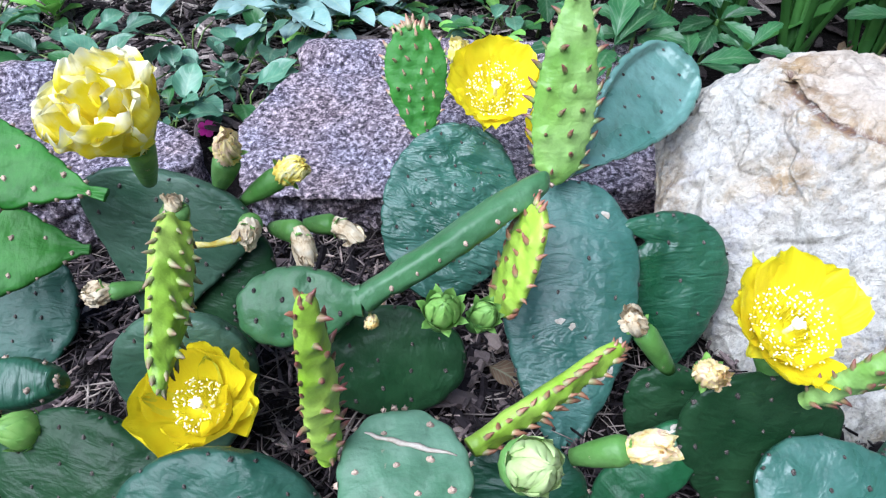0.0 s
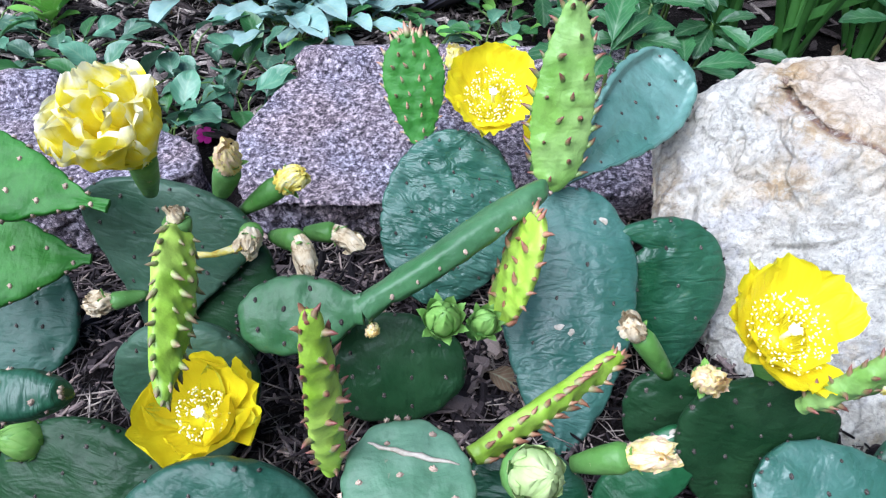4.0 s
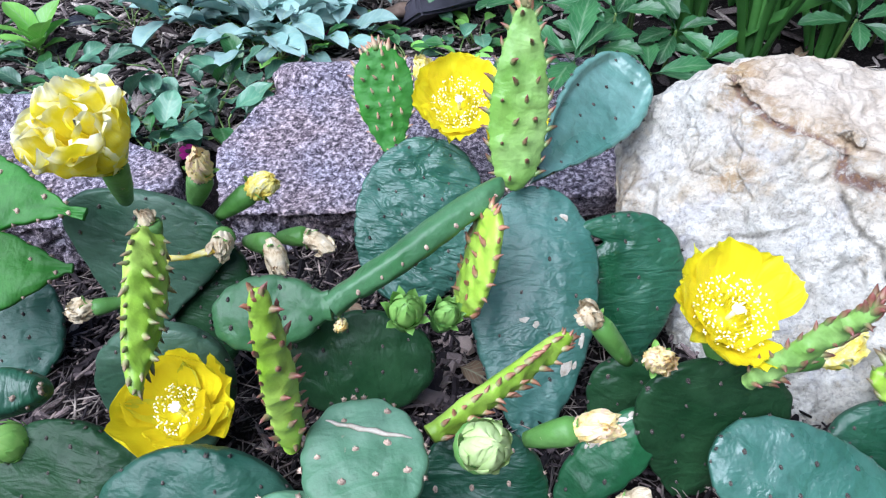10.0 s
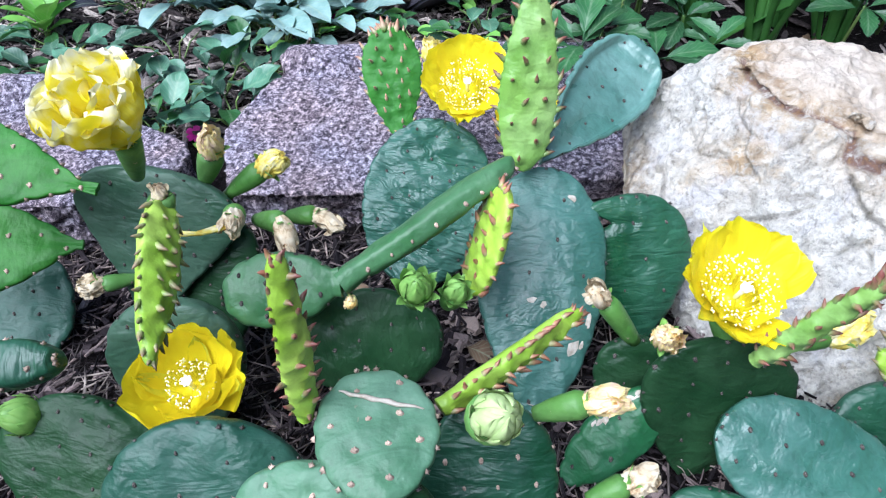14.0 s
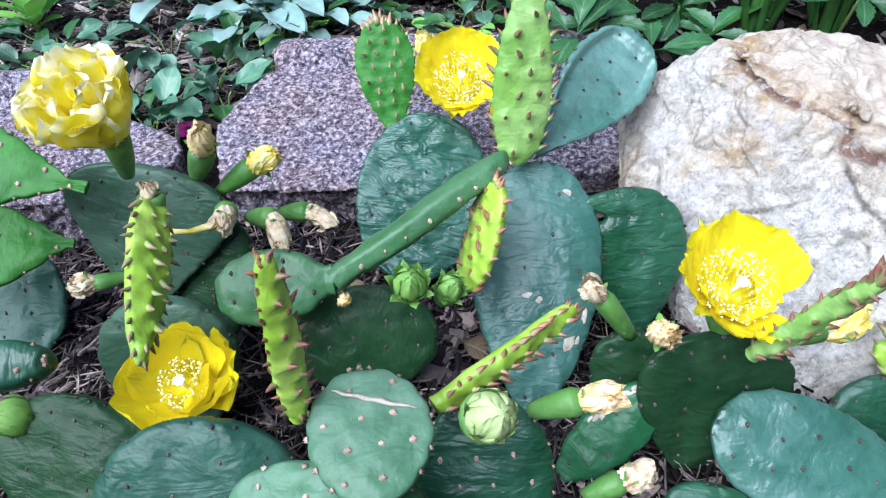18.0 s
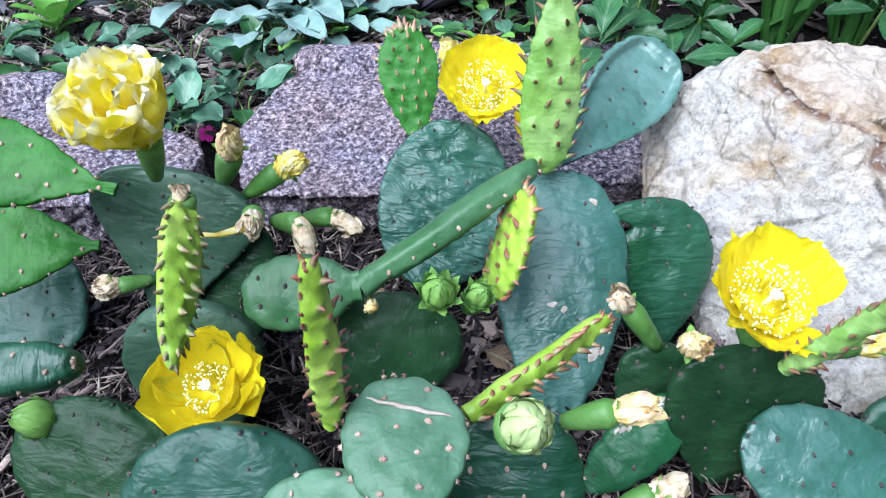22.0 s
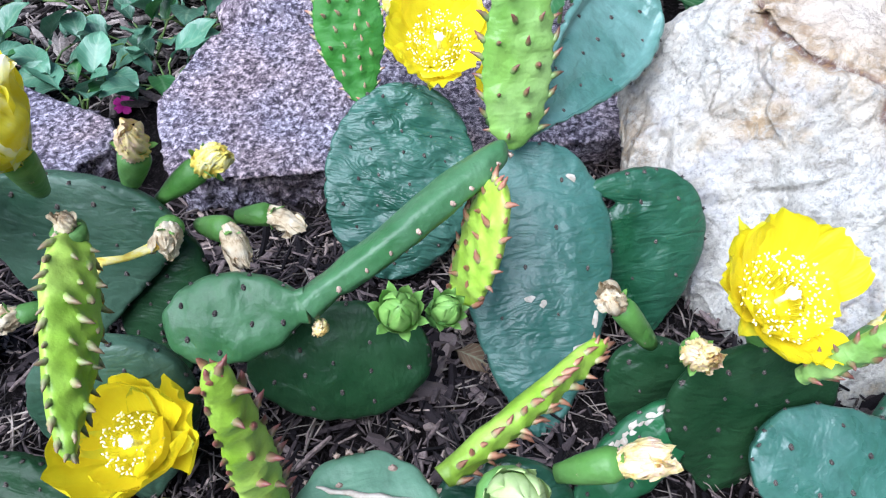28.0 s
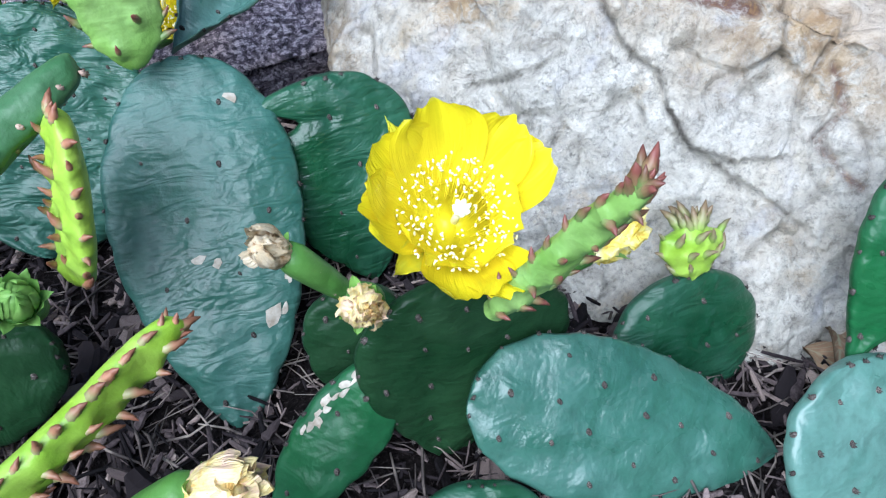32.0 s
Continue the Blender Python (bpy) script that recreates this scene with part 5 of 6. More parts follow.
add_pad(c, (0.02, 0.150, 0.0), (0.016, 0.160, 0.134), 0.045, (0, -0.9, 0.2), "pad_dark", "shaded lower pad", wide=0.6, thick=0.013, seed=41)
add_pad(c, (-0.0195, 0.1849, 0.1380), (-0.0172, 0.1782, 0.2269), 0.0105, (0.75, -0.65, 0.0), "young_bright", "slender bright green shoot with brown-tipped leaflets", areoles="olive", gap=0.0095, size=0.0065, wide=0.45, thick=0.0080, seed=24, name="young_pad", neck=0.7, crown=6, crown_size=0.006)
add_pad(c, (0.0355, 0.2070, 0.1160), (0.1021, 0.248, 0.1365), 0.0170, (0.35, -0.80, -0.35), "young_bright", "bright green leaning shoot with red leaflets", areoles="red", gap=0.0078, size=0.0078, wide=0.42, thick=0.0095, seed=25, name="young_pad", neck=0.7, crown=6, crown_size=0.0052)
bud(c, (0.055, 0.198, 0.118), (0.0575, 0.1890, 0.131), (0.25, -0.55, 0.8), 0.0205, "bud_pale", "large pale green bud about to open", seed=6, spread=0.0, stalk_r=(0.008, 0.0115))
withered(c, (0.0800, 0.208, 0.110), (0.1020, 0.2040, 0.1225), (0.85, -0.2, 0.35), 0.0155, "dry_pink", "cream and tan spent flower on a long green fruit", long=1.35, seed=18, stalk_r=(0.0055, 0.0085), count=12)
withered(c, (0.1080, 0.195, 0.060), (0.1270, 0.1975, 0.0690), (0.8, 0.0, 0.4), 0.018, "dry", "tan spent flower on a green fruit", seed=19, stalk_r=(0.005, 0.008), count=10)

# right clump: the large open flower
c = thing("prickly_pear", (0.18, 0.26, 0.0), "prickly pear carrying a large yellow flower", "cactus", CG)
p18, o18 = add_pad(c, (0.1074, 0.2427, 0.002), (0.1689, 0.2714, 0.0519), 0.0370, (-0.1, -0.75, 0.65), "pad_scarred", "leaning green pad with a scarred upper rim", wide=0.53, thick=0.013, seed=26)
for k in range(13):
    patch(o18, p18, 0.46 + 0.038 * k, -0.80 + 0.11 * ((k * 7) % 5) / 4 * 1.6, (0.0012 + 0.0005 * (k % 3), 0.0026 + 0.0006 * (k % 2)), 80 + k)
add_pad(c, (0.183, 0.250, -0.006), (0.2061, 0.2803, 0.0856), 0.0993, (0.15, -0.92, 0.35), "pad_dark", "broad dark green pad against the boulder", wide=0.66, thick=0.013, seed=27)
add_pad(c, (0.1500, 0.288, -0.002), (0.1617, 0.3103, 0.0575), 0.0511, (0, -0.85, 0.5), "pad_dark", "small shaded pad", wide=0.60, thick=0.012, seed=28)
add_pad(c, (0.3211, 0.2050, 0.006), (0.1923, 0.2495, 0.047), 0.0690, (0.08, -0.7, 0.7), "pad_bloom", "large pale blue-green pad lying over", wide=0.62, thick=0.012, seed=29, gap=0.021, swell=0.0011)
add_pad(c, (0.1790, 0.190, -0.004), (0.1886, 0.2225, 0.0275), 0.0550, (0, -0.7, 0.7), "pad", "low green pad at the soil", wide=0.6, thick=0.011, seed=30)
flower(c, (0.198, 0.283, 0.080), (0.1950, 0.2850, 0.1085), (0.03, -0.46, 0.88), 0.0490, "large fully open bright yellow flower", seed=7, opening=(56, 30), lay=((92, 1.04, 0.90, 0), (132, 1.0, 0.95, 1), (42, 1.02, 0.66, 2), (166, 0.96, 0.74, 3), (16, 1.0, 0.62, 4), (216, 0.70, 0.9, -4), (322, 0.70, 0.9, -4), (258, 0.92, 0.78, 2), (284, 0.96, 0.60, 3)), stalk_r=(0.006, 0.011))
add_pad(c, (0.2010, 0.2530, 0.0960), (0.2367, 0.2374, 0.1627), 0.0108, (-0.3, -0.85, -0.1), "young", "young green shoot with red-brown leaflets at its tip", areoles="olive", gap=0.011, size=0.0080, wide=0.42, thick=0.0088, seed=31, crown=11, crown_size=0.010, crown_mesh=LEAFLET_OLIVE, name="young_pad", neck=0.75)
withered(c, (0.222, 0.262, 0.098), (0.2440, 0.2690, 0.1000), (0.85, 0.05, 0.4), 0.026, "dry_yellow", "folded yellow flower past its bloom", seed=20, stalk_r=(0.005, 0.009), count=9, tightness=0)
withered(c, (0.1560, 0.3080, 0.055), (0.1340, 0.3095, 0.0880), (-0.55, -0.25, 0.7), 0.0150, "dry", "dry cream spent flower on a curved green fruit", long=1.35, seed=21, stalk_r=(0.0065, 0.0085), count=11)
withered(c, (0.1640, 0.2800, 0.085), (0.1575, 0.2690, 0.0980), (-0.15, -0.7, 0.65), 0.019, "dry_pink", "crumpled spent flower, pale yellow and pink", seed=22, stalk_r=(0.005, 0.009), count=13)

# far right clump
c = thing("prickly_pear", (0.33, 0.23, 0.0), "prickly pear pads at the foot of the boulder", "cactus", CG)
add_pad(c, (0.3030, 0.2413, -0.0095), (0.3050, 0.2796, 0.0493), 0.0810, (0.1, -0.8, 0.6), "pad", "round dark green pad with a new bud on top", wide=0.55, thick=0.012, seed=32, gap=0.024)
add_pad(c, (0.3065, 0.2759, 0.0475), (0.309, 0.2900, 0.0680), 0.0300, (0.1, -0.8, 0.6), "young_bright", "tiny new bright green pad with leaflets", areoles="green", gap=0.0085, size=0.0085, wide=0.68, thick=0.010, seed=33, crown=16, crown_size=0.0110, crown_mesh=LEAFLET_GREEN, name="young_pad")
add_pad(c, (0.343, 0.160, -0.002), (0.347, 0.2166, 0.055), 0.0843, (0.1, -0.7, 0.7), "pad_frost", "pale blue-green wavy pad low on the soil", wide=0.55, thick=0.013, seed=34, ripple=0.0012, size=0.0013)
add_pad(c, (0.348, 0.218, 0.0437), (0.391, 0.252, 0.129), 0.053, (-0.25, -0.85, 0.4), "pad_scarred", "upright green pad with pale streaks", wide=0.68, thick=0.012, seed=35, ripple=0.0005)


# ---- planting behind the stones ----
def leaf_mesh(name, mat, length, width, droop=0.5, fold=0.25, teeth=0.0, tip=0.35, seed=0, nu=12, nv=7, stalk=0.15, belly=0.5, wave=0.0):
    """A leaf from the origin along x, face up: midrib fold, arching, an optional toothed edge."""
    verts, faces, uvs = [], [], []
    x = z = 0.0
    for i in range(nu + 1):
        u = i / nu
        a = droop * (u - 0.35)
        if i:
            x += math.cos(a) * length / nu
            z -= math.sin(a) * length / nu
        t = max(0.0, (u - stalk) / (1 - stalk))
        f = (t ** belly) * max(0.0, 1 - t ** (1.6 + tip)) ** 0.8 * 1.45
        if teeth and t > 0.45:
            f *= 1 + teeth * (abs((t * 6.5) % 1 - 0.5) * 2 - 0.5)
        hw = max(0.02, min(1.0, f)) * width / 2
        for k in range(nv):
            v = 2 * k / (nv - 1) - 1
            q = V(u * 2.5, v * 1.5, seed * 1.7)
            verts.append((x, v * hw, z + fold * v * v * hw * (1.3 - 0.3 * abs(v)) + (0.05 + wave) * width * noise.noise(q * 1.4) * abs(v) + 0.015 * width * math.sin(u * 22 - abs(v) * 5)))
            uvs.append((v, u * 3))
    for i in range(nu):
        for k in range(nv - 1):
            a = i * nv + k
            faces.append((a, a + 1, a + nv + 1, a + nv))
    return as_mesh(name, verts, faces, mat, uvs=uvs)


def leaf_pose(at, heading, pitch, scale=1.0, roll=0.0):
    return Matrix.Translation(at) @ Matrix.Rotation(heading, 4, "Z") @ Matrix.Rotation(-pitch, 4, "Y") @ Matrix.Rotation(roll, 4, "X") @ Matrix.Scale(scale, 4)


LEAVES = {
    "dark": [leaf_mesh("leaf", "leaf_dark", 0.040, 0.029, 0.9, 0.25, seed=k, tip=0.6, wave=0.10) for k in range(3)],
    "green": [leaf_mesh("leaf", "leaf_green", 0.036, 0.024, 0.8, 0.3, seed=k + 5, tip=0.5, wave=0.06) for k in range(3)],
    "purple": [leaf_mesh("leaf", "leaf_purple", 0.042, 0.025, 0.7, 0.2, seed=k + 9, wave=0.10) for k in range(2)],
    "silver": [leaf_mesh("leaf", "leaf_silver", 0.060, 0.030, 0.9, 0.35, seed=k + 12, tip=0.7, wave=0.14) for k in range(3)],
    "bright": [leaf_mesh("leaf", "leaf_bright", 0.042, 0.024, 0.7, 0.30, seed=k + 15, tip=0.8) for k in range(2)],
    "toothed": [leaf_mesh("leaf", "leaf_toothed", 0.078, 0.036, 0.7, 0.30, teeth=0.30, seed=k + 20, tip=0.9, nu=26, belly=0.8) for k in range(3)],
    "brown": [leaf_mesh("leaf", "leaf_brown", 0.045, 0.024, 1.6, 0.6, seed=k + 30, wave=0.25) for k in range(3)],
}
rnd = random.Random(42)


def low_plant(name, x, y, kinds, count, spread, label, category, rise=0.03, size=(0.7, 1.15), pitch=(0.05, 0.7), group="", height=None):
    """A plant of leaves on thin stalks from one root."""
    z = gz(x, y) if height is None else height
    root = V(x, y, z - 0.004)
    e = thing(name, root, label, category, group)
    count = int(count * (2.4 if "silver" in kinds else 1.7))
    for k in range(count):
        a = k * 2.399 + rnd.uniform(-0.4, 0.4)
        r = spread * math.sqrt((k + 0.5) / count)
        h = rise * rnd.uniform(0.4, 1.1)
        at = V(x + r * math.cos(a), y + r * math.sin(a), gz(x + r * math.cos(a), y + r * math.sin(a)) + h)
        if at.x < -0.26 and at.y < 0.645 or -0.10 < at.x < 0.24 and at.y < 0.72:
            continue
        me = rnd.choice(LEAVES[rnd.choice(kinds)])
        v, f = tube([root, root.lerp(at, 0.6) + V(0, 0, h * 0.3), at], [0.0011, 0.001, 0.0008], 5)
        st = part("stalk", as_mesh("stalk", v, f, "stem"), e)
        part("leaf", me, e, m=leaf_pose(at, a + rnd.uniform(-0.5, 0.5), rnd.uniform(*pitch), rnd.uniform(*size), rnd.uniform(-0.4, 0.4)))
    return e


GC = "groundcover plants"
for x, y, n, s in ((-0.235, 0.655, 12, 0.045), (-0.205, 0.70, 12, 0.05), (-0.165, 0.735, 11, 0.055), (-0.30, 0.69, 7, 0.045), (-0.245, 0.61, 8, 0.035), (-0.175, 0.64, 8, 0.035), (-0.335, 0.665, 8, 0.04), (-0.38, 0.72, 8, 0.05), (-0.47, 0.71, 10, 0.05), (-0.55, 0.75, 9, 0.06), (-0.62, 0.72, 9, 0.06), (-0.27, 0.77, 6, 0.05)):
    low_plant("groundcover_plant", x, y, ["dark", "dark", "dark", "green"], int(n * 0.65), s * 0.9, "low groundcover with dark green veined leaves", "plant", 0.034, (0.65, 1.25), (0.0, 1.0), group=GC)
for x, y in ((-0.40, 0.78), (-0.52, 0.83), (-0.62, 0.86), (-0.36, 0.91), (-0.70, 0.95)):
    low_plant("groundcover_plant", x, y, ["dark", "green", "purple", "dark"], 7, 0.055, "low groundcover with green and purplish leaves", "plant", 0.022, group=GC)
SG = "silvery plants"
for x, y, n in ((-0.185, 0.845, 8), (-0.12, 0.845, 8), (-0.155, 0.80, 5), (-0.27, 0.90, 11), (-0.21, 0.92, 12), (-0.15, 0.895, 11), (-0.105, 0.93, 11), (-0.24, 0.98, 12), (-0.17, 0.99, 12), (-0.31, 1.0, 11), (-0.22, 1.08, 10)):
    low_plant("silvery_plant", x, y, ["silver"], n, 0.06, "soft plant with pale blue-green felted leaves", "plant", 0.04, (0.8, 1.2), (-0.1, 0.8), SG)
for x, y in ((-0.13, 0.82), (-0.05, 0.84), (0.005, 0.79), (0.06, 0.78), (0.085, 0.83)):
    low_plant("leafy_weed", x, y, ["green", "bright", "dark"], 7, 0.04, "small weed with fresh green leaves", "plant", 0.03, (0.55, 0.9), group=GC)

# upright herb with bright paired leaves
e = thing("herb_sprig", (-0.452, 0.830, gz(-0.452, 0.830)), "upright sprig with glossy bright green leaves", "plant")
b = V(-0.452, 0.830, gz(-0.452, 0.830))
t = V(-0.438, 0.826, 0.070)
v, f = tube([b, b.lerp(t, 0.5) + V(0.004, 0, 0), t], [0.0026, 0.0022, 0.0016], 7)
part("stem", as_mesh("stem", v, f, "stem"), e)
for k in range(10):
    s = 0.25 + 0.75 * k / 9
    part("leaf", LEAVES["bright"][k % 2], e, m=leaf_pose(b.lerp(t, s), k * 1.7, 0.45 + 0.5 * s, 0.95 + 0.5 * s))

# toothed rosettes beside the boulder
RG = "toothed rosettes"
for x, y, top, n, sz in ((0.165, 0.625, 0.118, 7, 0.95), (0.250, 0.665, 0.088, 6, 0.8), (0.225, 0.735, 0.125, 5, 0.9), (0.15, 0.76, 0.13, 6, 0.9), (0.075, 0.86, 0.15, 7, 1.05), (0.26, 0.80, 0.14, 7, 1.0), (0.03, 0.93, 0.16, 7, 1.0), (0.16, 0.90, 0.17, 7, 1.1), (0.485, 0.745, 0.110, 6, 0.85), (0.56, 0.80, 0.13, 7, 1.0), (0.293, 0.74, 0.104, 7, 0.7), (0.315, 0.70, 0.088, 6, 0.6), (0.257, 0.78, 0.122, 7, 0.75), (0.19, 0.66, 0.12, 8, 0.65), (0.12, 0.80, 0.115, 7, 0.7)):
    z = gz(x, y) if not (-0.12 < x < 0.24 and y < 0.69) else 0.06
    e = thing("toothed_plant", (x, y, z), "glossy green plant with toothed leaves in a whorl", "plant", RG)
    b, t = V(x, y + 0.03, gz(x, y) - 0.003), V(x, y, top)
    v, f = tube([b, b.lerp(t, 0.5) + V(0.004, 0.006, 0), t], [0.0022, 0.002, 0.0016], 7)
    part("stem", as_mesh("stem", v, f, "stem"), e)
    for k in range(n):
        a = k * 6.283 / n + rnd.uniform(-0.25, 0.25) + x * 9
        part("leaf", LEAVES["toothed"][k % 3], e, m=Matrix.Translation(t) @ Matrix.Rotation(0.30, 4, "X") @ leaf_pose(V(0, 0, -0.002 * (k % 3)), a, rnd.uniform(0.0, 0.45), sz * rnd.uniform(0.75, 1.1), rnd.uniform(-0.25, 0.25)))

# strap-leaved clumps in the shade
STRAPS = [leaf_mesh("strap_leaf", "strap", ln, 0.013, dr, 0.5, seed=k + 50, tip=0.9, nu=22, nv=5, stalk=0.0, belly=0.12) for k, (ln, dr) in enumerate(((0.34, 0.5), (0.42, 1.1), (0.30, 0.25), (0.46, 1.7)))]
TG = "strap-leaved clumps"
for x, y, n in ((0.40, 0.79, 12), (0.49, 0.80, 12), (0.58, 0.79, 11), (0.34, 0.83, 11), (0.45, 0.86, 11), (0.53, 0.88, 11), (0.62, 0.86, 11), (0.33, 0.92, 10), (0.44, 0.95, 11), (0.56, 0.97, 11), (0.70, 0.92, 11), (0.26, 1.0, 9), (0.38, 1.08, 10), (0.54, 1.12, 10), (0.70, 1.08, 10), (0.15, 1.10, 9), (0.24, 1.20, 9), (0.82, 1.0, 9), (0.66, 0.76, 9)):
    z = gz(x, y)
    e = thing("strap_leaved_plant", (x, y, z), "clump of long green strap-shaped leaves", "plant", TG)
    for k in range(n):
        a = rnd.uniform(0, 6.283)
        r = rnd.uniform(0.004, 0.02)
        part("strap_leaf", STRAPS[k % 4], e, m=leaf_pose(V(x + r * math.cos(a), y + r * math.sin(a), z - 0.004), a, rnd.uniform(1.05, 1.5), rnd.uniform(0.75, 1.1), rnd.uniform(-0.3, 0.3)))
e = thing("strap_leaved_plant", (0.62, 0.70, gz(0.62, 0.70)), "single long arching green leaf", "plant", TG)
part("strap_leaf", leaf_mesh("strap_leaf", "strap", 0.42, 0.022, 1.6, 0.35, seed=70, tip=0.9, nu=24, nv=5, stalk=0.0, belly=0.12), e, m=leaf_pose(V(0.72, 0.78, 0.02), 3.30, 0.80))
e = thing("strap_leaved_plant", (0.345, 0.79, gz(0.345, 0.79)), "long green leaf arching over the boulder", "plant", TG)
part("strap_leaf", leaf_mesh("strap_leaf", "strap", 0.34, 0.026, 0.7, 0.35, seed=71, tip=0.9, nu=24, nv=5, stalk=0.0, belly=0.12), e, m=leaf_pose(V(0.335, 0.795, gz(0.345, 0.79) - 0.004), -0.12, 0.50))


# wood, slate and the pink blossom
def log(name, a, b, r, label, mat="bark", seed=0, flat=0.7):
    a, b = Vector(a), Vector(b)
    pts = [a.lerp(b, k / 9) + V(0, 0, 0.15 * r * noise.noise(V(k * 0.7, seed, 0))) for k in range(10)]
    v, f = tube(pts, [r * (0.7 + 0.5 * noise.noise(V(k * 0.9, seed, 5)) + 0.3) for k in range(10)], 14, flat)
    v = [p + 0.12 * r * V(noise.noise(p * 160), noise.noise(p * 160 + V(3, 0, 0)), noise.noise(p * 160 + V(0, 3, 0))) for p in map(Vector, v)]
    return tagged(new(name, as_mesh(name, v, f, mat)), label, "wood")


log("bark_piece", (-0.50, 1.06, gz(-0.50, 1.06) + 0.010), (-0.32, 1.02, gz(-0.32, 1.02) + 0.012), 0.018, "weathered piece of brown bark on the mulch", seed=1)
log("bark_piece", (-0.46, 1.13, gz(-0.46, 1.13) + 0.010), (-0.30, 1.11, gz(-0.30, 1.11) + 0.012), 0.020, "weathered piece of brown bark on the mulch", seed=2)
log("branch", (-0.075, 0.862, gz(-0.075, 0.862) + 0.022), (0.025, 0.90, gz(0.025, 0.90) + 0.030), 0.008, "broken grey-brown branch lying among leaves", seed=3, flat=1.0)
log("twig", (-0.03, 0.86, gz(-0.03, 0.86) + 0.003), (0.02, 0.96, gz(0.02, 0.96) + 0.10), 0.0028, "thin dry twig leaning upwards", "straw", seed=4, flat=1.0)
log("twig", (-0.13, 0.79, gz(-0.13, 0.79) + 0.003), (-0.10, 0.70, 0.098), 0.0018, "thin dry twig by the stone", "straw", seed=5, flat=1.0)
bm = bmesh.new()
bmesh.ops.create_cube(bm, size=1.0, matrix=Matrix.Translation((0.052, 0.915, gz(0.052, 0.915) + 0.018)) @ Matrix.Rotation(0.5, 4, "Z") @ Matrix.Rotation(-0.5, 4, "X") @ Matrix.Diagonal((0.13, 0.10, 0.025, 1)))
bmesh.ops.bevel(bm, geom=list(bm.edges), offset=0.004, segments=2, affect="EDGES")
bmesh.ops.triangulate(bm, faces=bm.faces)
bmesh.ops.subdivide_edges(bm, edges=list(bm.edges), cuts=3)
for v in bm.verts:
    v.co += 0.004 * V(noise.noise(v.co * 40), noise.noise(v.co * 40 + V(4, 0, 0)), noise.noise(v.co * 40 + V(0, 4, 0)))
me = bpy.data.meshes.new("slate_piece")
bm.to_mesh(me)
bm.free()
me.materials.append(M["slate"])
tagged(new("slate_piece", me), "dark violet slate leaning in the planting", "stone")
for x, y, z, s in ((-0.092, 0.862, 0.062, 1.0), (-0.212, 0.622, 0.030, 0.75)):
    e = thing("pink_blossom", (x, y, gz(x, y)), "small magenta blossom among the leaves", "flower")
    v, f = tube([V(x, y, gz(x, y) - 0.003), V(x, y, z)], [0.001, 0.0012], 6)
    part("stalk", as_mesh("stalk", v, f, "stem"), e)
    for k in range(5):
        part("petal", petal_of(("pink",), mat="pink", length=0.013, width=0.012, open0=50, open1=85, cup=0.1, ruffle=0.1, seed=3), e, m=placed(V(x, y, z), (0.1, -0.6, 0.8), s, k * 1.257))

# fallen dry leaves
for x, y in ((0.385, 0.262), (0.36, 0.25), (0.372, 0.232), (0.35, 0.222), (-0.02, 0.80), (-0.06, 0.75), (-0.12, 0.79), (-0.18, 0.80), (0.05, 0.90), (-0.33, 0.84), (-0.47, 0.88), (0.052, 0.352), (-0.04, 0.43), (-0.13, 0.85), (0.41, 0.86), (0.47, 0.80)):
    ob = new("fallen_leaf", rnd.choice(LEAVES["brown"]))
    ob.matrix_basis = leaf_pose(V(x, y, gz(x, y) + 0.006), rnd.uniform(0, 6.28), rnd.uniform(-0.1, 0.4), rnd.uniform(0.5, 0.9), rnd.uniform(-0.5, 0.5))
    tagged(ob, "curled dry brown leaf lying on the mulch", "leaf", "fallen leaves")


# ---- mulch ----
def chip_mesh(k):
    """A torn splinter of bark: flat, angular, frayed at its ends."""
    r = random.Random(900 + k)
    wide = (0.50, 0.30, 0.20, 0.42, 0.13, 0.28, 0.62, 0.18, 0.36, 0.12)[k % 10]
    verts, n = [], 6
    for i in range(n):
        u = i / (n - 1) - 0.5
        w0 = wide * r.uniform(0.35, 0.6) * (0.55 if i in (0, n - 1) else 1)
        w1 = wide * r.uniform(0.35, 0.6) * (0.55 if i in (0, n - 1) else 1)
        h = 0.05 * r.uniform(0.4, 1.0) + 0.12 * wide
        z = 0.05 * math.sin(u * 3 + k) + r.uniform(-0.02, 0.02)
        x = u + r.uniform(-0.06, 0.06)
        verts += [V(x, -w0, z - h), V(x + r.uniform(-.04, .04), w1, z - h), V(x + r.uniform(-.04, .04), w1 * 0.8, z + h), V(x, r.uniform(-.1, .1) * wide, z + h * 1.5), V(x, -w0 * 0.8, z + h)]
    faces = []
    for i in range(n - 1):
        for q in range(5):
            a, b = i * 5 + q, i * 5 + (q + 1) % 5
            faces.append((a, b, b + 5, a + 5))
    faces += [(4, 3, 2, 1, 0), tuple(range((n - 1) * 5, n * 5))]
    return verts, faces


CHIPS = [chip_mesh(k) for k in range(10)]
CHIP_MESHES = [as_mesh("bark_chip", v, f, "chip", smooth=False) for v, f in CHIPS]


def chip_pose(x, y, lift, s):
    return Matrix.Translation((x, y, gz(x, y) + lift)) @ Matrix.Rotation(rnd.uniform(0, 6.28), 4, "Z") @ Matrix.Rotation(rnd.uniform(-0.45, 0.45), 4, "Y") @ Matrix.Rotation(rnd.uniform(-0.6, 0.6), 4, "X") @ Matrix.Diagonal((s, s * rnd.uniform(0.6, 1.3), s * rnd.uniform(0.6, 1.2), 1))


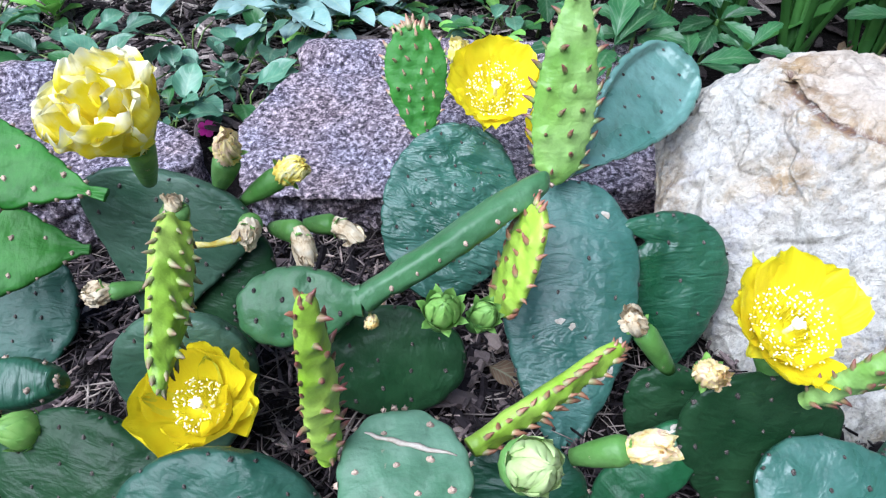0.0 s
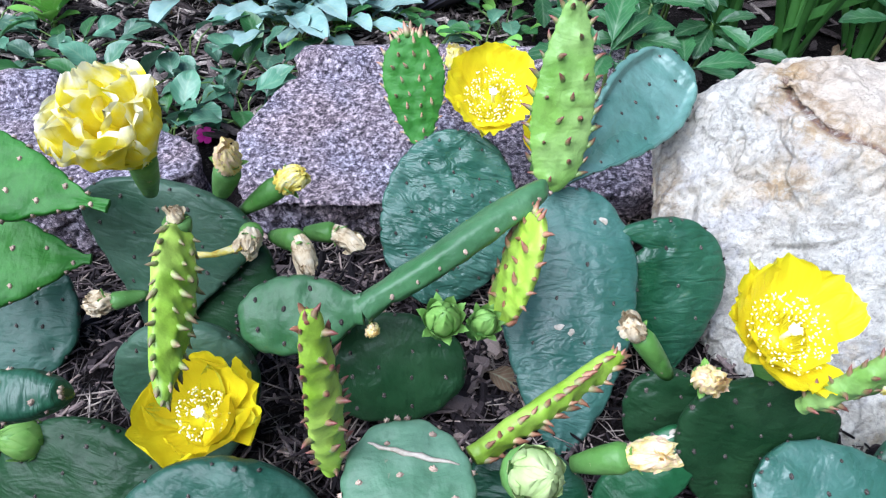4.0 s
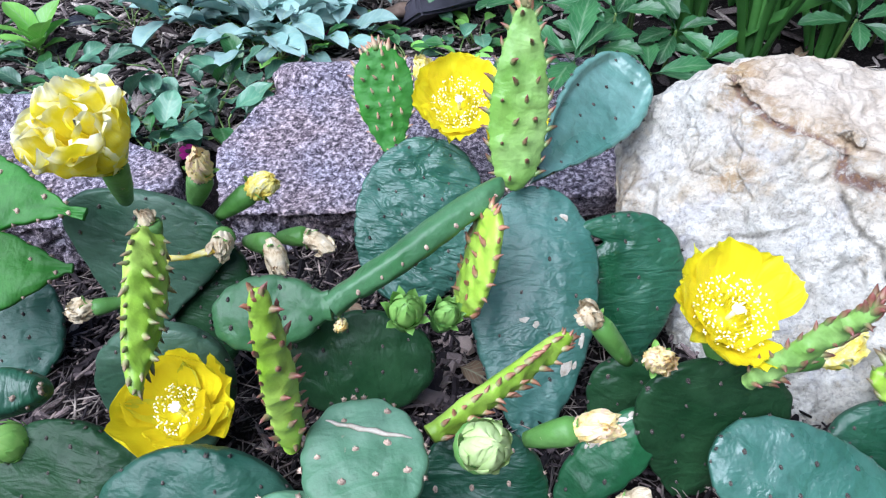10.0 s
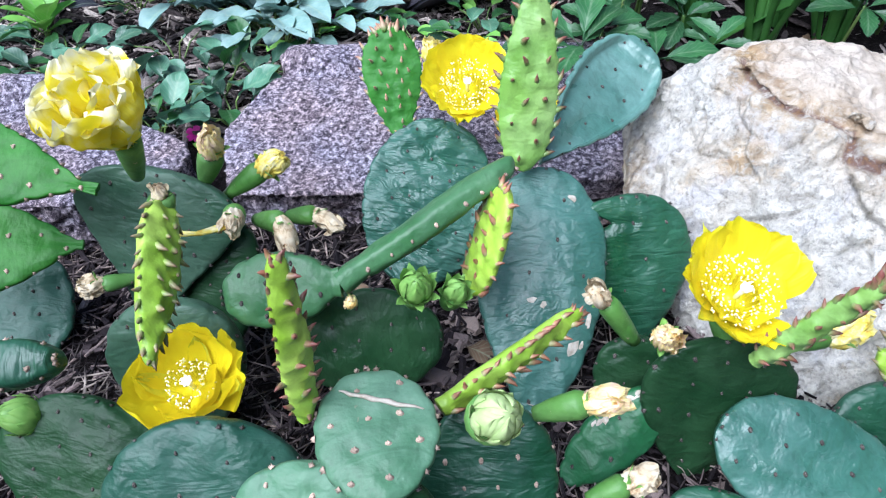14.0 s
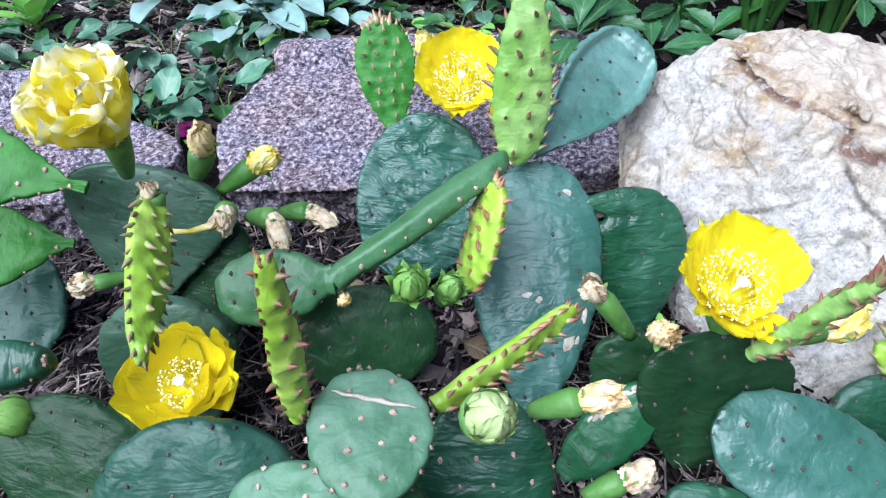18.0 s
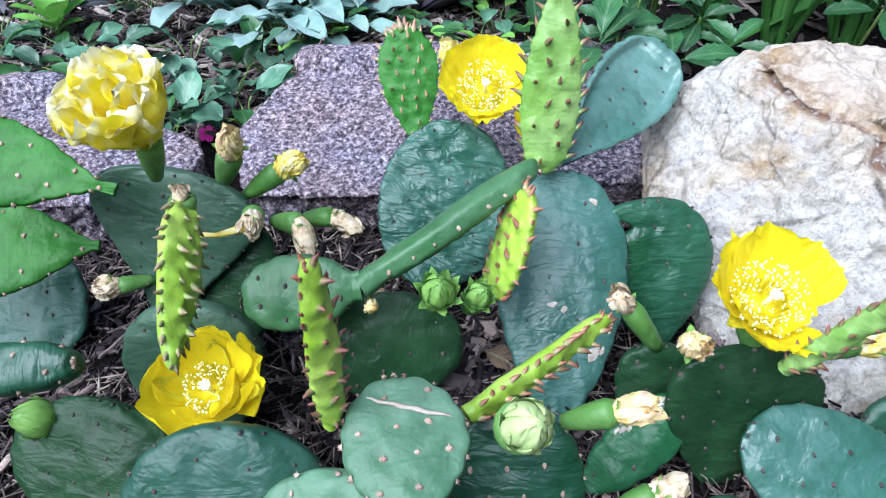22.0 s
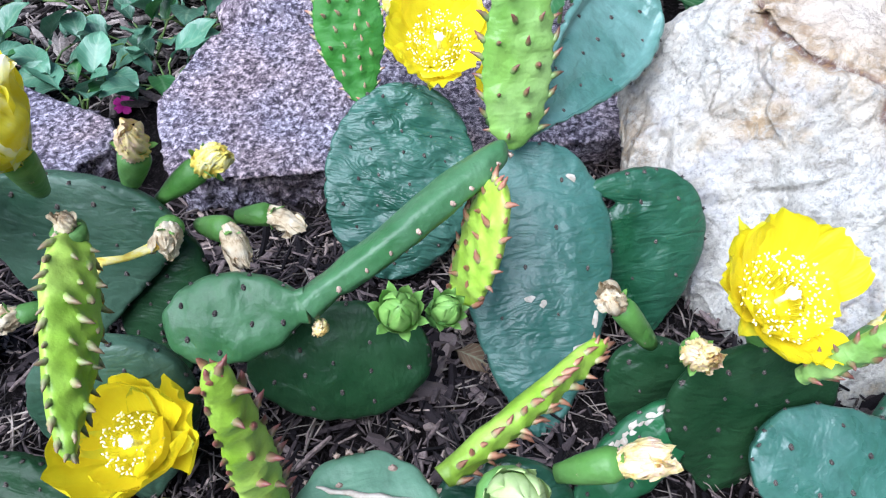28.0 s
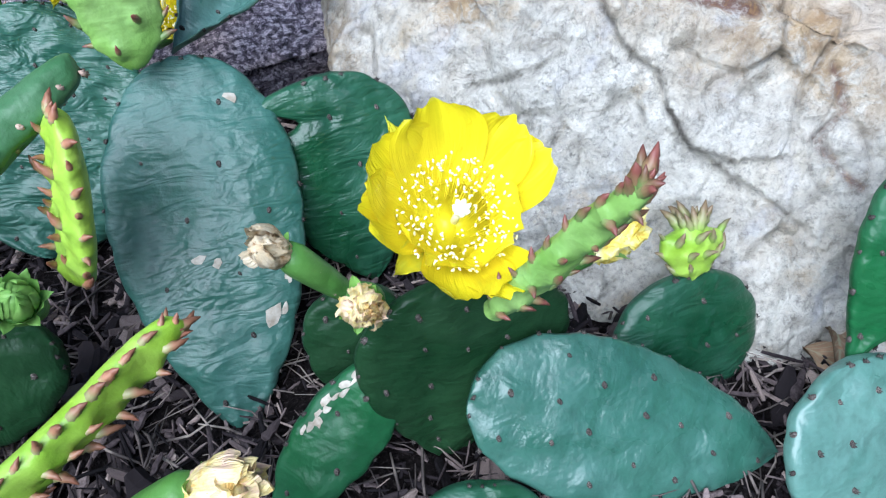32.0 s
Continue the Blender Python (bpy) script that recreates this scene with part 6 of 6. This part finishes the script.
def clear_of_pads(m, s):
    """True where a chip would not stick through a pad."""
    c = m.translation
    for p in PADS:
        q = c - p.b
        if abs(q.dot(p.n)) < (0.004 + 0.12 * s if s < 0.013 else 0.007 + 0.32 * s) and -0.02 < q.dot(p.ax) < p.len and abs(q.dot(p.w)) < p.width * 0.5 + 0.3 * s:
            return False
    return True


ground = bpy.data.objects["ground"]
sh, lit = Shape(), Shape()
for k in range(22000):
    far = k % 2 == 0
    x = rnd.uniform(-0.66, 0.80) if far else rnd.uniform(-0.34, 0.46)
    y = rnd.uniform(0.62, 1.15) if far else rnd.uniform(0.13, 0.53)
    if far and x > 0.11 and k % 12:
        continue
    s = rnd.choice((0.007, 0.010, 0.013, 0.017, 0.022)) * rnd.uniform(0.7, 1.2) * (1.2 if far else 1.0)
    v, f = CHIPS[k % 10]
    m = chip_pose(x, y, rnd.uniform(0.001, 0.008), s) @ Matrix.Diagonal((1.25, 0.38 if k % 3 else 0.8, 0.55, 1))
    if not far and not clear_of_pads(m, s):
        m = chip_pose(x, y, 0.0015, 0.0075)
    (lit if far else sh).add([m @ p for p in v], f)
part("leaf_litter", lit.mesh("leaf_litter", ["litter"], smooth=False), ground, "brown shredded litter", kind="stuff")
ob = part("bark_mulch", sh.mesh("bark_mulch", ["chip"], smooth=False), ground, "shredded dark bark mulch", kind="stuff")
sh = Shape()
for k in range(4200):
    far = k % 2 == 0
    x = rnd.uniform(-0.6, 0.10) if far else rnd.uniform(-0.32, 0.44)
    y = rnd.uniform(0.62, 1.1) if far else rnd.uniform(0.15, 0.52)
    a, ln = rnd.uniform(0, 6.28), rnd.uniform(0.012, 0.05)
    d = V(math.cos(a), math.sin(a), 0) * ln
    c0 = V(x, y, gz(x, y) + rnd.uniform(0.002, 0.007))
    c1 = c0 + d * 0.5 + V(rnd.uniform(-1, 1), rnd.uniform(-1, 1), 0.3) * ln * 0.12
    c2 = V(c0.x + d.x, c0.y + d.y, gz(c0.x + d.x, c0.y + d.y) + rnd.uniform(0.001, 0.008))
    r = rnd.choice((0.0003, 0.00045, 0.0007))
    v, f = tube([c0, c1, c2], [r, r * 1.1, r * 0.6], 4)
    sh.add(v, f)
part("straw", sh.mesh("straw", ["straw"]), ground, "thin dry stalks and needles", kind="stuff")
for k in range(420):
    if k < 150:
        x, y = rnd.uniform(0.03, 0.17), rnd.uniform(0.20, 0.38)
    elif k < 220:
        x, y = rnd.uniform(-0.24, 0.02), rnd.uniform(0.26, 0.48)
    else:
        x, y = rnd.uniform(0.13, 0.40), rnd.uniform(0.19, 0.30)
    s = rnd.choice((0.012, 0.016, 0.022, 0.028))
    m = chip_pose(x, y, rnd.uniform(0.003, 0.008), s)
    if clear_of_pads(m, s):
        part("bark_chip", CHIP_MESHES[k % 10], ground, m=m)
